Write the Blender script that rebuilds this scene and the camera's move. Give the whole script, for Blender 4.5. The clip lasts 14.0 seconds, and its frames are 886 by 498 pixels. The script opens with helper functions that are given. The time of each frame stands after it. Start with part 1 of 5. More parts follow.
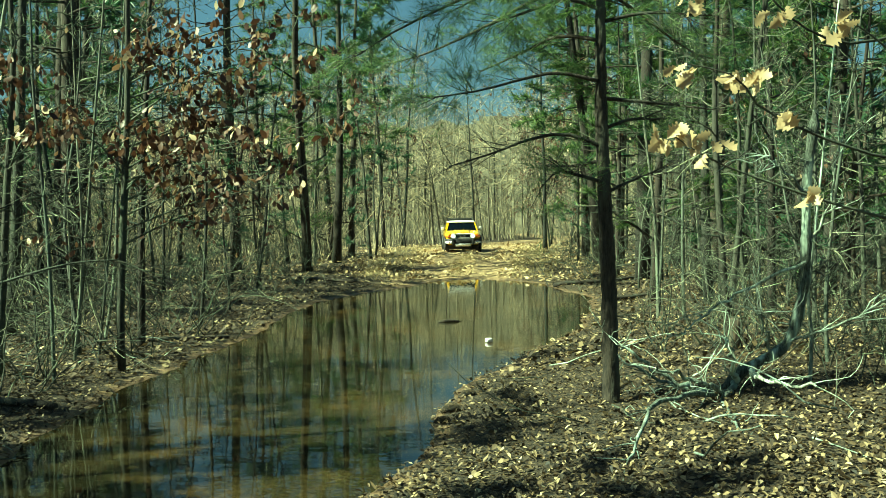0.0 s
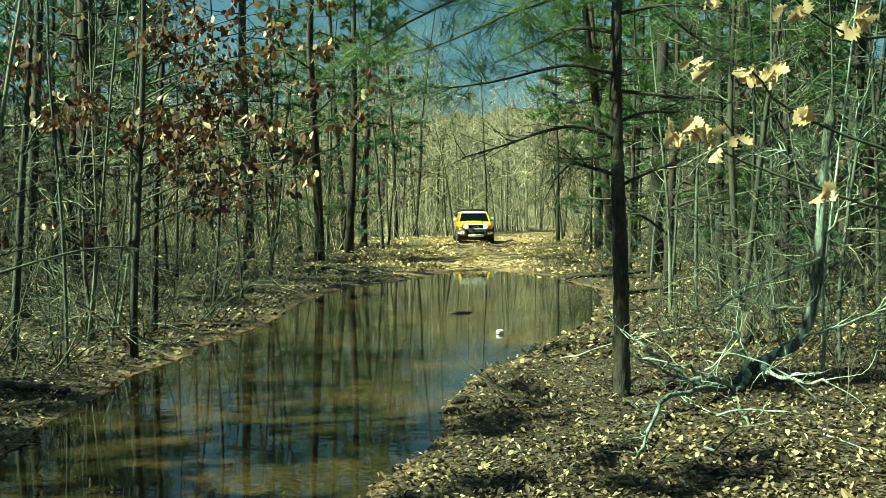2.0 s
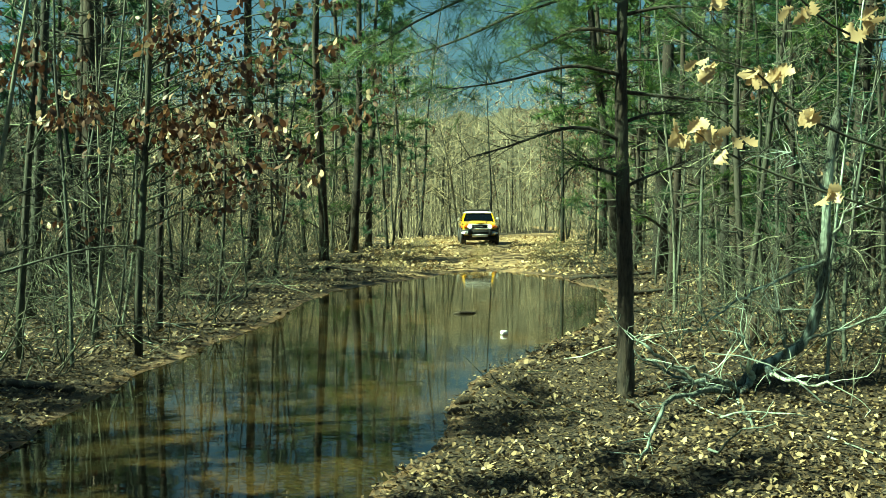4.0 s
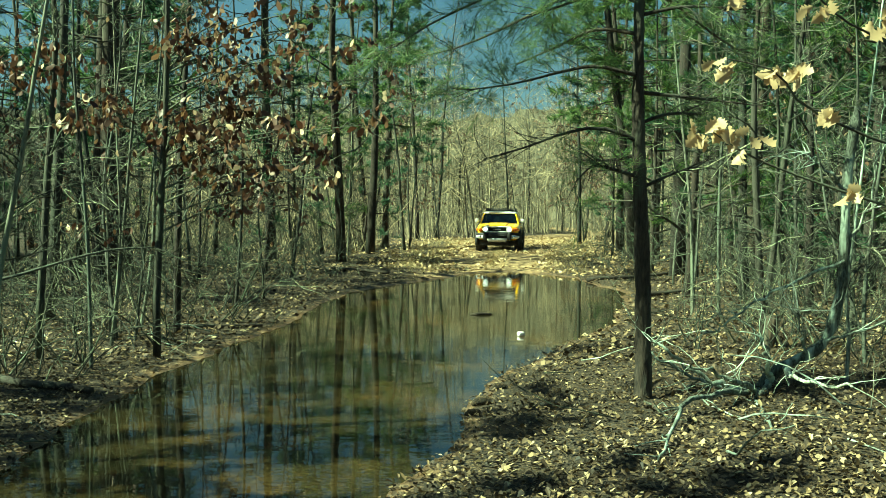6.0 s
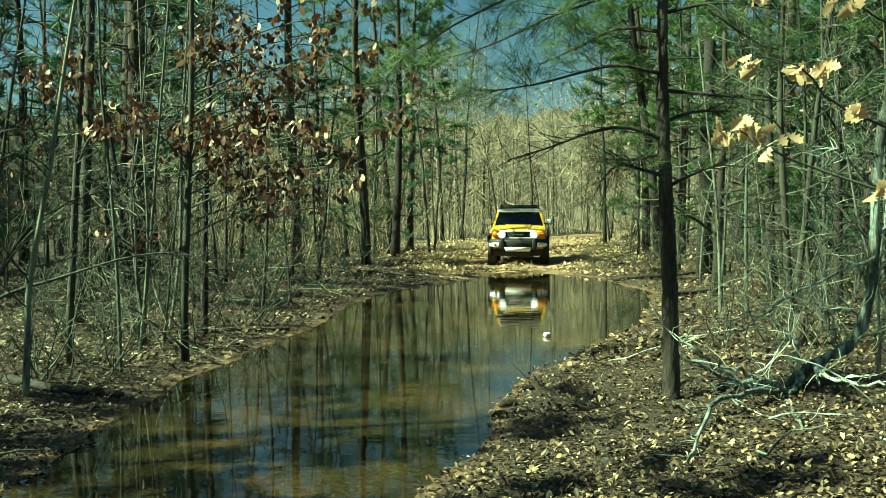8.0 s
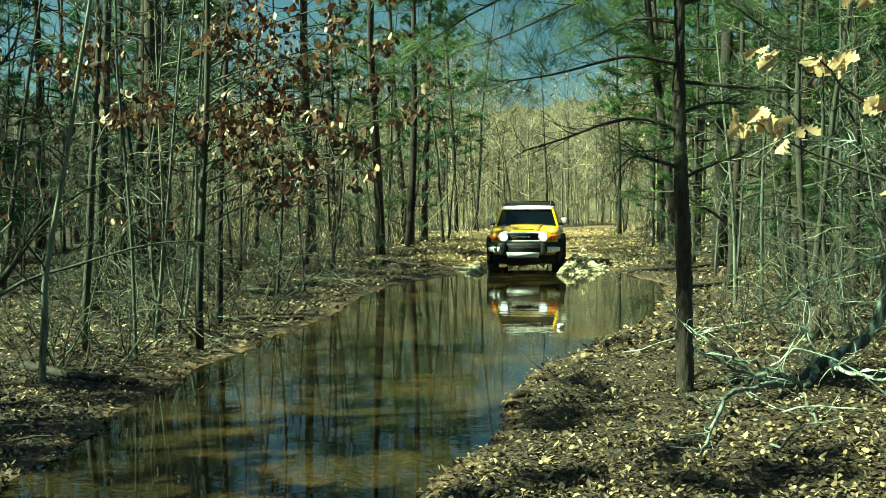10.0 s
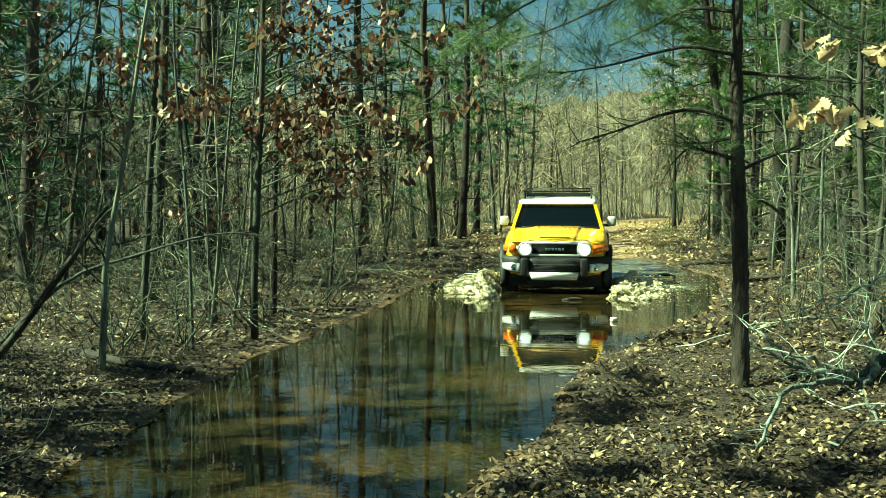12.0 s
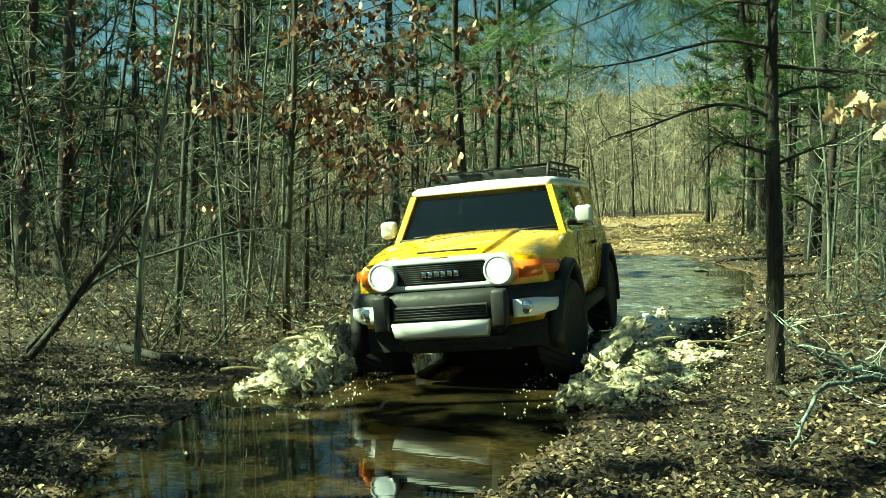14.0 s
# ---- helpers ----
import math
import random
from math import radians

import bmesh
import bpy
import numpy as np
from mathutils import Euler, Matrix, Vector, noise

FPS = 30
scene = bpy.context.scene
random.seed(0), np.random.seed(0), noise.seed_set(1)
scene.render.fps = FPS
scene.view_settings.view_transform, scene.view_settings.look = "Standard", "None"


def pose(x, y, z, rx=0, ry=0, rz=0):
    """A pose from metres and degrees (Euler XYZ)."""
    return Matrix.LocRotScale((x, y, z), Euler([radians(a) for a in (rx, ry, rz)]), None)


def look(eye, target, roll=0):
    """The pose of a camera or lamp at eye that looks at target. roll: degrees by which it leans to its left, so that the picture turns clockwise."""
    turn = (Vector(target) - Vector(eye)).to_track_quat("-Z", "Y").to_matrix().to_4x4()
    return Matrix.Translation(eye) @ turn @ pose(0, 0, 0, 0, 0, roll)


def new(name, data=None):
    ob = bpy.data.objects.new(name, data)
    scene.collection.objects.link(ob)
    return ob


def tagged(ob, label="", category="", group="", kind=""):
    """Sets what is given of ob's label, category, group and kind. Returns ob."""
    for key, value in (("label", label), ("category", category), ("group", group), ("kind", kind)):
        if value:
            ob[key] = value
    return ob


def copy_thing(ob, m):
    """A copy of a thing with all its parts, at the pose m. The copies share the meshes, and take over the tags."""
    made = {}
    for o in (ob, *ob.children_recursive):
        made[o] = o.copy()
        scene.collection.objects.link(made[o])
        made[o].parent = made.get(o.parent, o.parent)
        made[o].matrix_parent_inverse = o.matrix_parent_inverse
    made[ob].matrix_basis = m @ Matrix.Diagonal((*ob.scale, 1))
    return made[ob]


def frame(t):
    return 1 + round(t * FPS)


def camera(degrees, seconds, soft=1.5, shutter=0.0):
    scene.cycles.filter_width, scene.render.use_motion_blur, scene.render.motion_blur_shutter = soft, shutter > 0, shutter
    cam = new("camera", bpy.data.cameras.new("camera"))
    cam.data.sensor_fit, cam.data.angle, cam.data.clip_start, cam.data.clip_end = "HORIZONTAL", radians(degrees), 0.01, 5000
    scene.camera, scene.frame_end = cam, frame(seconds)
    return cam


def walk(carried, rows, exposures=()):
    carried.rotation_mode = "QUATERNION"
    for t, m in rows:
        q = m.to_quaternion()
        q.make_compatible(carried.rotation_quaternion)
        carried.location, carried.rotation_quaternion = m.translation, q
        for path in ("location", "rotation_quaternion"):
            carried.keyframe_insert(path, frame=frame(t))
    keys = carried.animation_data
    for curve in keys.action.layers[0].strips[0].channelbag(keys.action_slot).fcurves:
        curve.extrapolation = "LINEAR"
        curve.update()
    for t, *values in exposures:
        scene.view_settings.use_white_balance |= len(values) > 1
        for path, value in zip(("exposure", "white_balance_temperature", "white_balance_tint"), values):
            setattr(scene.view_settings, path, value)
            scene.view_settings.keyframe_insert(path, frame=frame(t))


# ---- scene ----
EYE = 1.48
cam = camera(50.3, 14.0, 0.8)
walk(cam, [
    (0.0, pose(0, 0, EYE, 88.64, 0.90, 0.00)),
    (0.5, pose(0, 0, EYE, 88.64, 0.46, 0.27)),
    (1.0, pose(0, 0, EYE, 88.23, -0.07, 0.91)),
    (1.5, pose(0, 0, EYE, 88.18, 0.14, 0.80)),
    (2.0, pose(0, 0, EYE, 88.10, 0.16, 0.77)),
    (2.5, pose(0, 0, EYE, 87.96, 0.09, 0.88)),
    (3.0, pose(0, 0, EYE, 87.97, -0.00, 0.97)),
    (3.5, pose(0, 0, EYE, 88.06, -0.03, 0.98)),
    (6.0, pose(0, 0, EYE, 88.20, 0.03, 2.05)),
    (6.5, pose(0, 0, EYE, 88.19, 0.57, 2.73)),
    (7.0, pose(0, 0, EYE, 88.28, 0.70, 3.24)),
    (7.5, pose(0, 0, EYE, 88.29, 0.77, 3.43)),
    (8.0, pose(0, 0, EYE, 88.31, 0.76, 3.55)),
    (10.3, pose(0, 0, EYE, 87.68, 0.25, 4.81)),
    (10.5, pose(0, 0, EYE, 87.66, 0.27, 5.26)),
    (11.0, pose(0, 0, EYE, 87.54, 0.26, 6.45)),
    (11.5, pose(0, 0, EYE, 87.44, 0.24, 7.48)),
    (12.0, pose(0, 0, EYE, 87.29, 0.27, 7.59)),
    (12.5, pose(0, 0, EYE, 87.14, 0.20, 7.79)),
    (13.0, pose(0, 0, EYE, 86.98, 0.02, 9.06)),
    (13.5, pose(0, 0, EYE, 87.08, 0.08, 9.48)),
    (14.0, pose(0, 0, EYE, 87.04, 0.36, 9.49)),
], exposures=[(0, 2.06, 5650, -44), (14, 2.06, 5650, -44)])

# ---- light: a low winter sun from the left, blue sky ----
SUN_TO = Vector((-0.70, -0.20, 0.70)).normalized()
world = bpy.data.worlds.new("sky")
scene.world = world
world.use_nodes = True
wn = world.node_tree
sky = wn.nodes.new("ShaderNodeTexSky")
sky.sky_type = "NISHITA"
sky.sun_disc = False
sky.sun_elevation = math.asin(SUN_TO.z)
sky.sun_rotation = math.atan2(SUN_TO.x, SUN_TO.y)
wn.links.new(sky.outputs[0], wn.nodes["Background"].inputs[0])
wn.nodes["Background"].inputs[1].default_value = 0.021
sun_data = bpy.data.lights.new("sun", "SUN")
sun_data.energy, sun_data.angle, sun_data.color = 5.0, radians(0.5), (1.0, 0.86, 0.62)
sun = new("sun", sun_data)
sun.matrix_world = look(SUN_TO * 60, (0, 0, 0))


# ---- materials ----
def material(name, build):
    m = bpy.data.materials.new(name)
    m.use_nodes = True
    nt = m.node_tree
    build(nt, nt.nodes["Principled BSDF"], lambda kind, **kw: node(nt, kind, kw))
    return m


def node(nt, kind, kw):
    n = nt.nodes.new(kind)
    for k, v in kw.items():
        n.inputs[k.replace("_", " ")].default_value = v
    return n


def ramp(nt, source, stops):
    r = nt.nodes.new("ShaderNodeValToRGB")
    els = r.color_ramp.elements
    while len(els) < len(stops):
        els.new(0.5)
    for e, (p, c) in zip(els, stops):
        e.position, e.color = p, (*c, 1)
    nt.links.new(source, r.inputs[0])
    return r.outputs[0]


def coords(nt, scale=(1, 1, 1), kind="Object"):
    tc, mp = nt.nodes.new("ShaderNodeTexCoord"), nt.nodes.new("ShaderNodeMapping")
    mp.inputs["Scale"].default_value = scale
    nt.links.new(tc.outputs[kind], mp.inputs[0])
    return mp.outputs[0]


def noise_tex(nt, vec, scale, detail=5.0, rough=0.6):
    n = node(nt, "ShaderNodeTexNoise", {"Scale": scale, "Detail": detail, "Roughness": rough})
    nt.links.new(vec, n.inputs["Vector"])
    return n.outputs["Fac"]


def mixed(nt, fac, a, b, mode="MIX"):
    m = nt.nodes.new("ShaderNodeMix")
    m.data_type, m.blend_type = "RGBA", mode
    for sock, v in ((m.inputs[0], fac), (m.inputs[6], a), (m.inputs[7], b)):
        if isinstance(v, (int, float)):
            sock.default_value = v
        elif isinstance(v, tuple):
            sock.default_value = (*v, 1)
        else:
            nt.links.new(v, sock)
    return m.outputs[2]


def bump(nt, p, height, strength, dist=0.01):
    b = node(nt, "ShaderNodeBump", {"Strength": strength, "Distance": dist})
    nt.links.new(height, b.inputs["Height"])
    nt.links.new(b.outputs[0], p.inputs["Normal"])


def bark(name, dark, light, moss=None, scale=14.0, pieces=False):
    def build(nt, p, n):
        v = coords(nt, (1, 1, 0.22))
        a, b = noise_tex(nt, v, scale * 3, 6), noise_tex(nt, v, scale * 0.25, 3)
        c = ramp(nt, a, [(0.32, dark), (0.68, light)])
        if moss:
            c = mixed(nt, ramp(nt, b, [(0.50, (0, 0, 0)), (0.60, (1, 1, 1))]), c, moss)
        info = nt.nodes.new("ShaderNodeObjectInfo")
        source = info.outputs["Random"]
        if pieces:
            source = nt.nodes.new("ShaderNodeNewGeometry").outputs["Random Per Island"]
        tones = [(0, (0.42, 0.43, 0.44)), (0.7, (0.8, 0.79, 0.76)), (1, (1.25, 1.2, 1.12))]
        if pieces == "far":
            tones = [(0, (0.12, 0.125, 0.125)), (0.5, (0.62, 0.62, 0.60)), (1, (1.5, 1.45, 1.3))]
        elif pieces:
            tones = [(0, (0.10, 0.11, 0.115)), (0.55, (0.36, 0.37, 0.36)), (0.82, (0.8, 0.8, 0.74)), (1, (1.6, 1.55, 1.4))]
        tone = ramp(nt, source, tones)
        nt.links.new(mixed(nt, 1.0, c, tone, "MULTIPLY"), p.inputs["Base Color"])
        p.inputs["Roughness"].default_value = 0.9
        bump(nt, p, a, 0.7, 0.02)
    return material(name, build)


def leafy(name, stops, rough=0.6, through_light=0.25):
    def build(nt, p, n):
        g = nt.nodes.new("ShaderNodeNewGeometry")
        c = ramp(nt, g.outputs["Random Per Island"], stops)
        nt.links.new(c, p.inputs["Base Color"])
        p.inputs["Roughness"].default_value = rough
        t = nt.nodes.new("ShaderNodeBsdfTranslucent")
        nt.links.new(c, t.inputs[0])
        mx = nt.nodes.new("ShaderNodeMixShader")
        mx.inputs[0].default_value = through_light
        nt.links.new(p.outputs[0], mx.inputs[1])
        nt.links.new(t.outputs[0], mx.inputs[2])
        nt.links.new(mx.outputs[0], nt.nodes["Material Output"].inputs[0])
    return material(name, build)


def plain(name, color, rough=0.5, metal=0.0, vary=0.15, coat=0.0, glow=0.0):
    def build(nt, p, n):
        v = coords(nt)
        dark = tuple(c * (1 - vary) for c in color)
        c = ramp(nt, noise_tex(nt, v, 9.0, 6), [(0.35, dark), (0.65, color)])
        nt.links.new(c, p.inputs["Base Color"])
        r = ramp(nt, noise_tex(nt, v, 23.0, 4), [(0.3, (rough * 0.8,) * 3), (0.7, (min(1, rough * 1.25),) * 3)])
        nt.links.new(r, p.inputs["Roughness"])
        p.inputs["Metallic"].default_value = metal
        p.inputs["Coat Weight"].default_value = coat
        p.inputs["Coat Roughness"].default_value = 0.025
        if glow:
            p.inputs["Emission Color"].default_value = (1.0, 0.96, 0.86, 1)
            p.inputs["Emission Strength"].default_value = glow
    return material(name, build)


def ground_build(nt, p, n):
    v = coords(nt)
    fine, mid, big = noise_tex(nt, v, 38.0, 6, 0.7), noise_tex(nt, v, 6.0, 6), noise_tex(nt, v, 0.7, 4)
    # litter's near-black stop paints the shade in gaps between leaves
    litter = ramp(nt, fine, [(0.38, (0.004, 0.003, 0.002)), (0.52, (0.038, 0.026, 0.013)), (0.68, (0.20, 0.145, 0.076))])
    mud = ramp(nt, mid, [(0.35, (0.14, 0.092, 0.045)), (0.65, (0.40, 0.29, 0.16))])
    at = nt.nodes.new("ShaderNodeAttribute")
    at.attribute_name = "mud"
    edge = nt.nodes.new("ShaderNodeMath")
    edge.operation = "ADD"
    nt.links.new(at.outputs["Fac"], edge.inputs[0])
    nt.links.new(mid, edge.inputs[1])
    fac = ramp(nt, edge.outputs[0], [(0.75, (0, 0, 0)), (1.0, (1, 1, 1))])
    c = mixed(nt, fac, litter, mud)
    c = mixed(nt, 1.0, c, ramp(nt, big, [(0.3, (0.7, 0.7, 0.7)), (0.7, (1.15, 1.1, 1.0))]), "MULTIPLY")
    wet = nt.nodes.new("ShaderNodeAttribute")
    wet.attribute_name = "wet"
    c = mixed(nt, wet.outputs["Fac"], c, mixed(nt, 1.0, c, (0.42, 0.36, 0.32), "MULTIPLY"))
    nt.links.new(c, p.inputs["Base Color"])
    nt.links.new(ramp(nt, wet.outputs["Fac"], [(0.0, (0.92,) * 3), (1.0, (0.45,) * 3)]), p.inputs["Roughness"])
    bump(nt, p, fine, 1.0, 0.04)


def water_build(nt, p, n):
    v = coords(nt)
    big, mid = noise_tex(nt, coords(nt, (0.8, 0.45, 1)), 1.1, 4), noise_tex(nt, v, 5.0, 5)
    c = ramp(nt, big, [(0.40, (0.008, 0.0085, 0.0045)), (0.54, (0.030, 0.023, 0.010)), (0.72, (0.085, 0.052, 0.018))])
    c = mixed(nt, 1.0, c, ramp(nt, mid, [(0.3, (0.75, 0.75, 0.75)), (0.7, (1.15, 1.15, 1.1))]), "MULTIPLY")
    sunk = noise_tex(nt, coords(nt, (1, 1.4, 1)), 21.0, 6, 0.75)
    c = mixed(nt, 1.0, c, ramp(nt, sunk, [(0.36, (0.3, 0.3, 0.3)), (0.56, (1.0, 1.0, 1.0)), (0.70, (2.1, 1.95, 1.7))]), "MULTIPLY")
    nt.links.new(c, p.inputs["Base Color"])
    p.inputs["Roughness"].default_value = 0.025
    p.inputs["IOR"].default_value = 1.33
    bump(nt, p, noise_tex(nt, coords(nt, (0.5, 1.5, 1)), 3.4, 3, 0.55), 0.06, 0.02)


def churned_build(nt, p, n):
    v = coords(nt)
    # pale stops paint sky reflections on the chop, along with foam
    c = ramp(nt, noise_tex(nt, coords(nt, (0.7, 1.6, 1)), 7.0, 7, 0.7), [(0.42, (0.05, 0.045, 0.028)), (0.58, (0.15, 0.15, 0.115)), (0.74, (0.52, 0.54, 0.48))])
    nt.links.new(c, p.inputs["Base Color"])
    p.inputs["Roughness"].default_value = 0.08
    p.inputs["IOR"].default_value = 1.33
    bump(nt, p, noise_tex(nt, coords(nt, (0.7, 1.5, 1)), 9.0, 4), 0.35, 0.03)


def glass_build(nt, p, n):
    p.inputs["Base Color"].default_value = (0.02, 0.032, 0.040, 1)
    p.inputs["Roughness"].default_value = 0.02
    p.inputs["Transmission Weight"].default_value = 0.9
    p.inputs["IOR"].default_value = 1.45


def spray_build(nt, p, n):
    v = coords(nt, (1, 1, 0.45))
    a = noise_tex(nt, v, 30.0, 5, 0.75)
    nt.links.new(ramp(nt, noise_tex(nt, v, 30.0, 3), [(0.32, (0.22, 0.18, 0.09)), (0.46, (0.46, 0.40, 0.23)), (0.62, (0.74, 0.69, 0.48))]), p.inputs["Base Color"])
    p.inputs["Roughness"].default_value = 0.25
    p.inputs["IOR"].default_value = 1.33
    nt.links.new(ramp(nt, a, [(0.40, (0, 0, 0)), (0.50, (1, 1, 1))]), p.inputs["Alpha"])
    bump(nt, p, a, 0.8, 0.03)


def froth_build(nt, p, n):
    v = coords(nt)
    a = noise_tex(nt, v, 22.0, 6, 0.7)
    nt.links.new(ramp(nt, a, [(0.34, (0.22, 0.175, 0.09)), (0.46, (0.58, 0.52, 0.32)), (0.60, (0.88, 0.85, 0.66))]), p.inputs["Base Color"])
    nt.links.new(ramp(nt, noise_tex(nt, v, 40.0, 5, 0.75), [(0.42, (0, 0, 0)), (0.52, (1, 1, 1))]), p.inputs["Alpha"])
    p.inputs["Roughness"].default_value = 0.3
    bump(nt, p, a, 1.0, 0.05)


M_FROTH = material("muddy froth", froth_build)
M_SHEET = material("torn sheets of muddy spray", spray_build)
M_GROUND = material("leafy mud ground", ground_build)
M_WATER = material("muddy water", water_build)
M_CHURN = material("churned muddy water", churned_build)
M_GLASS = material("tinted glass", glass_build)
M_BARK = bark("grey bark", (0.006, 0.006, 0.005), (0.062, 0.062, 0.048), (0.055, 0.066, 0.047))
M_BARK_PALE = bark("pale bark", (0.022, 0.024, 0.019), (0.20, 0.215, 0.17), (0.15, 0.18, 0.14))
M_PINE_BARK = bark("pine bark", (0.008, 0.006, 0.005), (0.070, 0.053, 0.037), (0.075, 0.074, 0.056))
M_BANK_BARK = bark("dark flaking pine bark", (0.004, 0.003, 0.0025), (0.078, 0.059, 0.042), (0.095, 0.096, 0.074), 18.0)
M_LICHEN = bark("lichen covered dead wood", (0.02, 0.022, 0.017), (0.36, 0.42, 0.36), (0.52, 0.63, 0.55), 16.0)
M_MOTTLED = bark("dark dead bark with lichen patches", (0.008, 0.008, 0.006), (0.14, 0.165, 0.135), (0.46, 0.55, 0.47), 32.0)
M_TWIG = bark("twigs", (0.035, 0.037, 0.026), (0.24, 0.25, 0.185), (0.20, 0.235, 0.165), pieces=True)
# far trunks and twigs are paler: sunlight on them is put into the colour
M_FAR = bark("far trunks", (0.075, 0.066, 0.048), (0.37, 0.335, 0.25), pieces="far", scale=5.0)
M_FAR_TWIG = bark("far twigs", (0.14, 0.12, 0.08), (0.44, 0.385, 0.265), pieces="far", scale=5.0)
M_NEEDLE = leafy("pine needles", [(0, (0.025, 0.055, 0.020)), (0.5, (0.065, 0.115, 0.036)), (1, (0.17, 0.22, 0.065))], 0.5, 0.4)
# darker, teal copy of the needles: the deep woods' shade is in its colour
M_NEEDLE_DARK = leafy("pine needles with painted shade", [(0, (0.012, 0.040, 0.022)), (0.5, (0.035, 0.088, 0.042)), (1, (0.10, 0.17, 0.062))], 0.5, 0.35)
M_OAK = leafy("dry oak leaves", [(0, (0.045, 0.018, 0.010)), (0.6, (0.095, 0.044, 0.024)), (0.85, (0.22, 0.135, 0.072)), (1, (0.62, 0.50, 0.33))], 0.5, 0.3)
M_TAN = leafy("pale tan leaves", [(0, (0.09, 0.045, 0.022)), (0.45, (0.36, 0.25, 0.13)), (1, (0.74, 0.63, 0.41))], 0.5, 0.35)
M_LITTER = leafy("fallen leaves", [(0, (0.006, 0.004, 0.002)), (0.45, (0.055, 0.035, 0.016)), (0.85, (0.20, 0.145, 0.075)), (1, (0.46, 0.375, 0.22))], 0.7, 0.1)
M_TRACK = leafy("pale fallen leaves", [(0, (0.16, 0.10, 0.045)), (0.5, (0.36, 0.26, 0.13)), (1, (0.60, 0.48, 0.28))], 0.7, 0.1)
M_STRAW = leafy("dry grass", [(0, (0.22, 0.16, 0.07)), (1, (0.5, 0.42, 0.22))], 0.7, 0.2)
M_YELLOW = plain("yellow car paint", (0.82, 0.49, 0.008), 0.28, 0.0, 0.05, 0.8)
M_WHITE = plain("white car paint", (0.80, 0.80, 0.78), 0.3, 0.0, 0.05, 0.6)
M_SILVER = plain("silver plastic", (0.62, 0.62, 0.60), 0.35, 0.2, 0.12)
M_BLACK = plain("black plastic", (0.005, 0.005, 0.005), 0.62, 0.0, 0.3)
M_RUBBER = plain("muddy rubber", (0.030, 0.026, 0.022), 0.85, 0.0, 0.4)
M_RIM = plain("grey alloy", (0.40, 0.39, 0.37), 0.4, 0.6, 0.2)
M_CABIN = plain("dark cabin lining", (0.02, 0.02, 0.022), 0.8, 0.0, 0.2)
M_AMBER = plain("amber lens", (0.75, 0.16, 0.012), 0.15, 0.0, 0.1, 0.8)
M_LAMP = plain("lit headlamp", (0.9, 0.9, 0.86), 0.15, 0.0, 0.02, 0.5, 0.5)
M_MIRROR = plain("chrome", (0.85, 0.85, 0.85), 0.08, 1.0, 0.02)
M_DROPS = leafy("muddy spray", [(0, (0.24, 0.20, 0.10)), (0.5, (0.46, 0.40, 0.24)), (1, (0.78, 0.74, 0.55))], 0.3, 0.5)


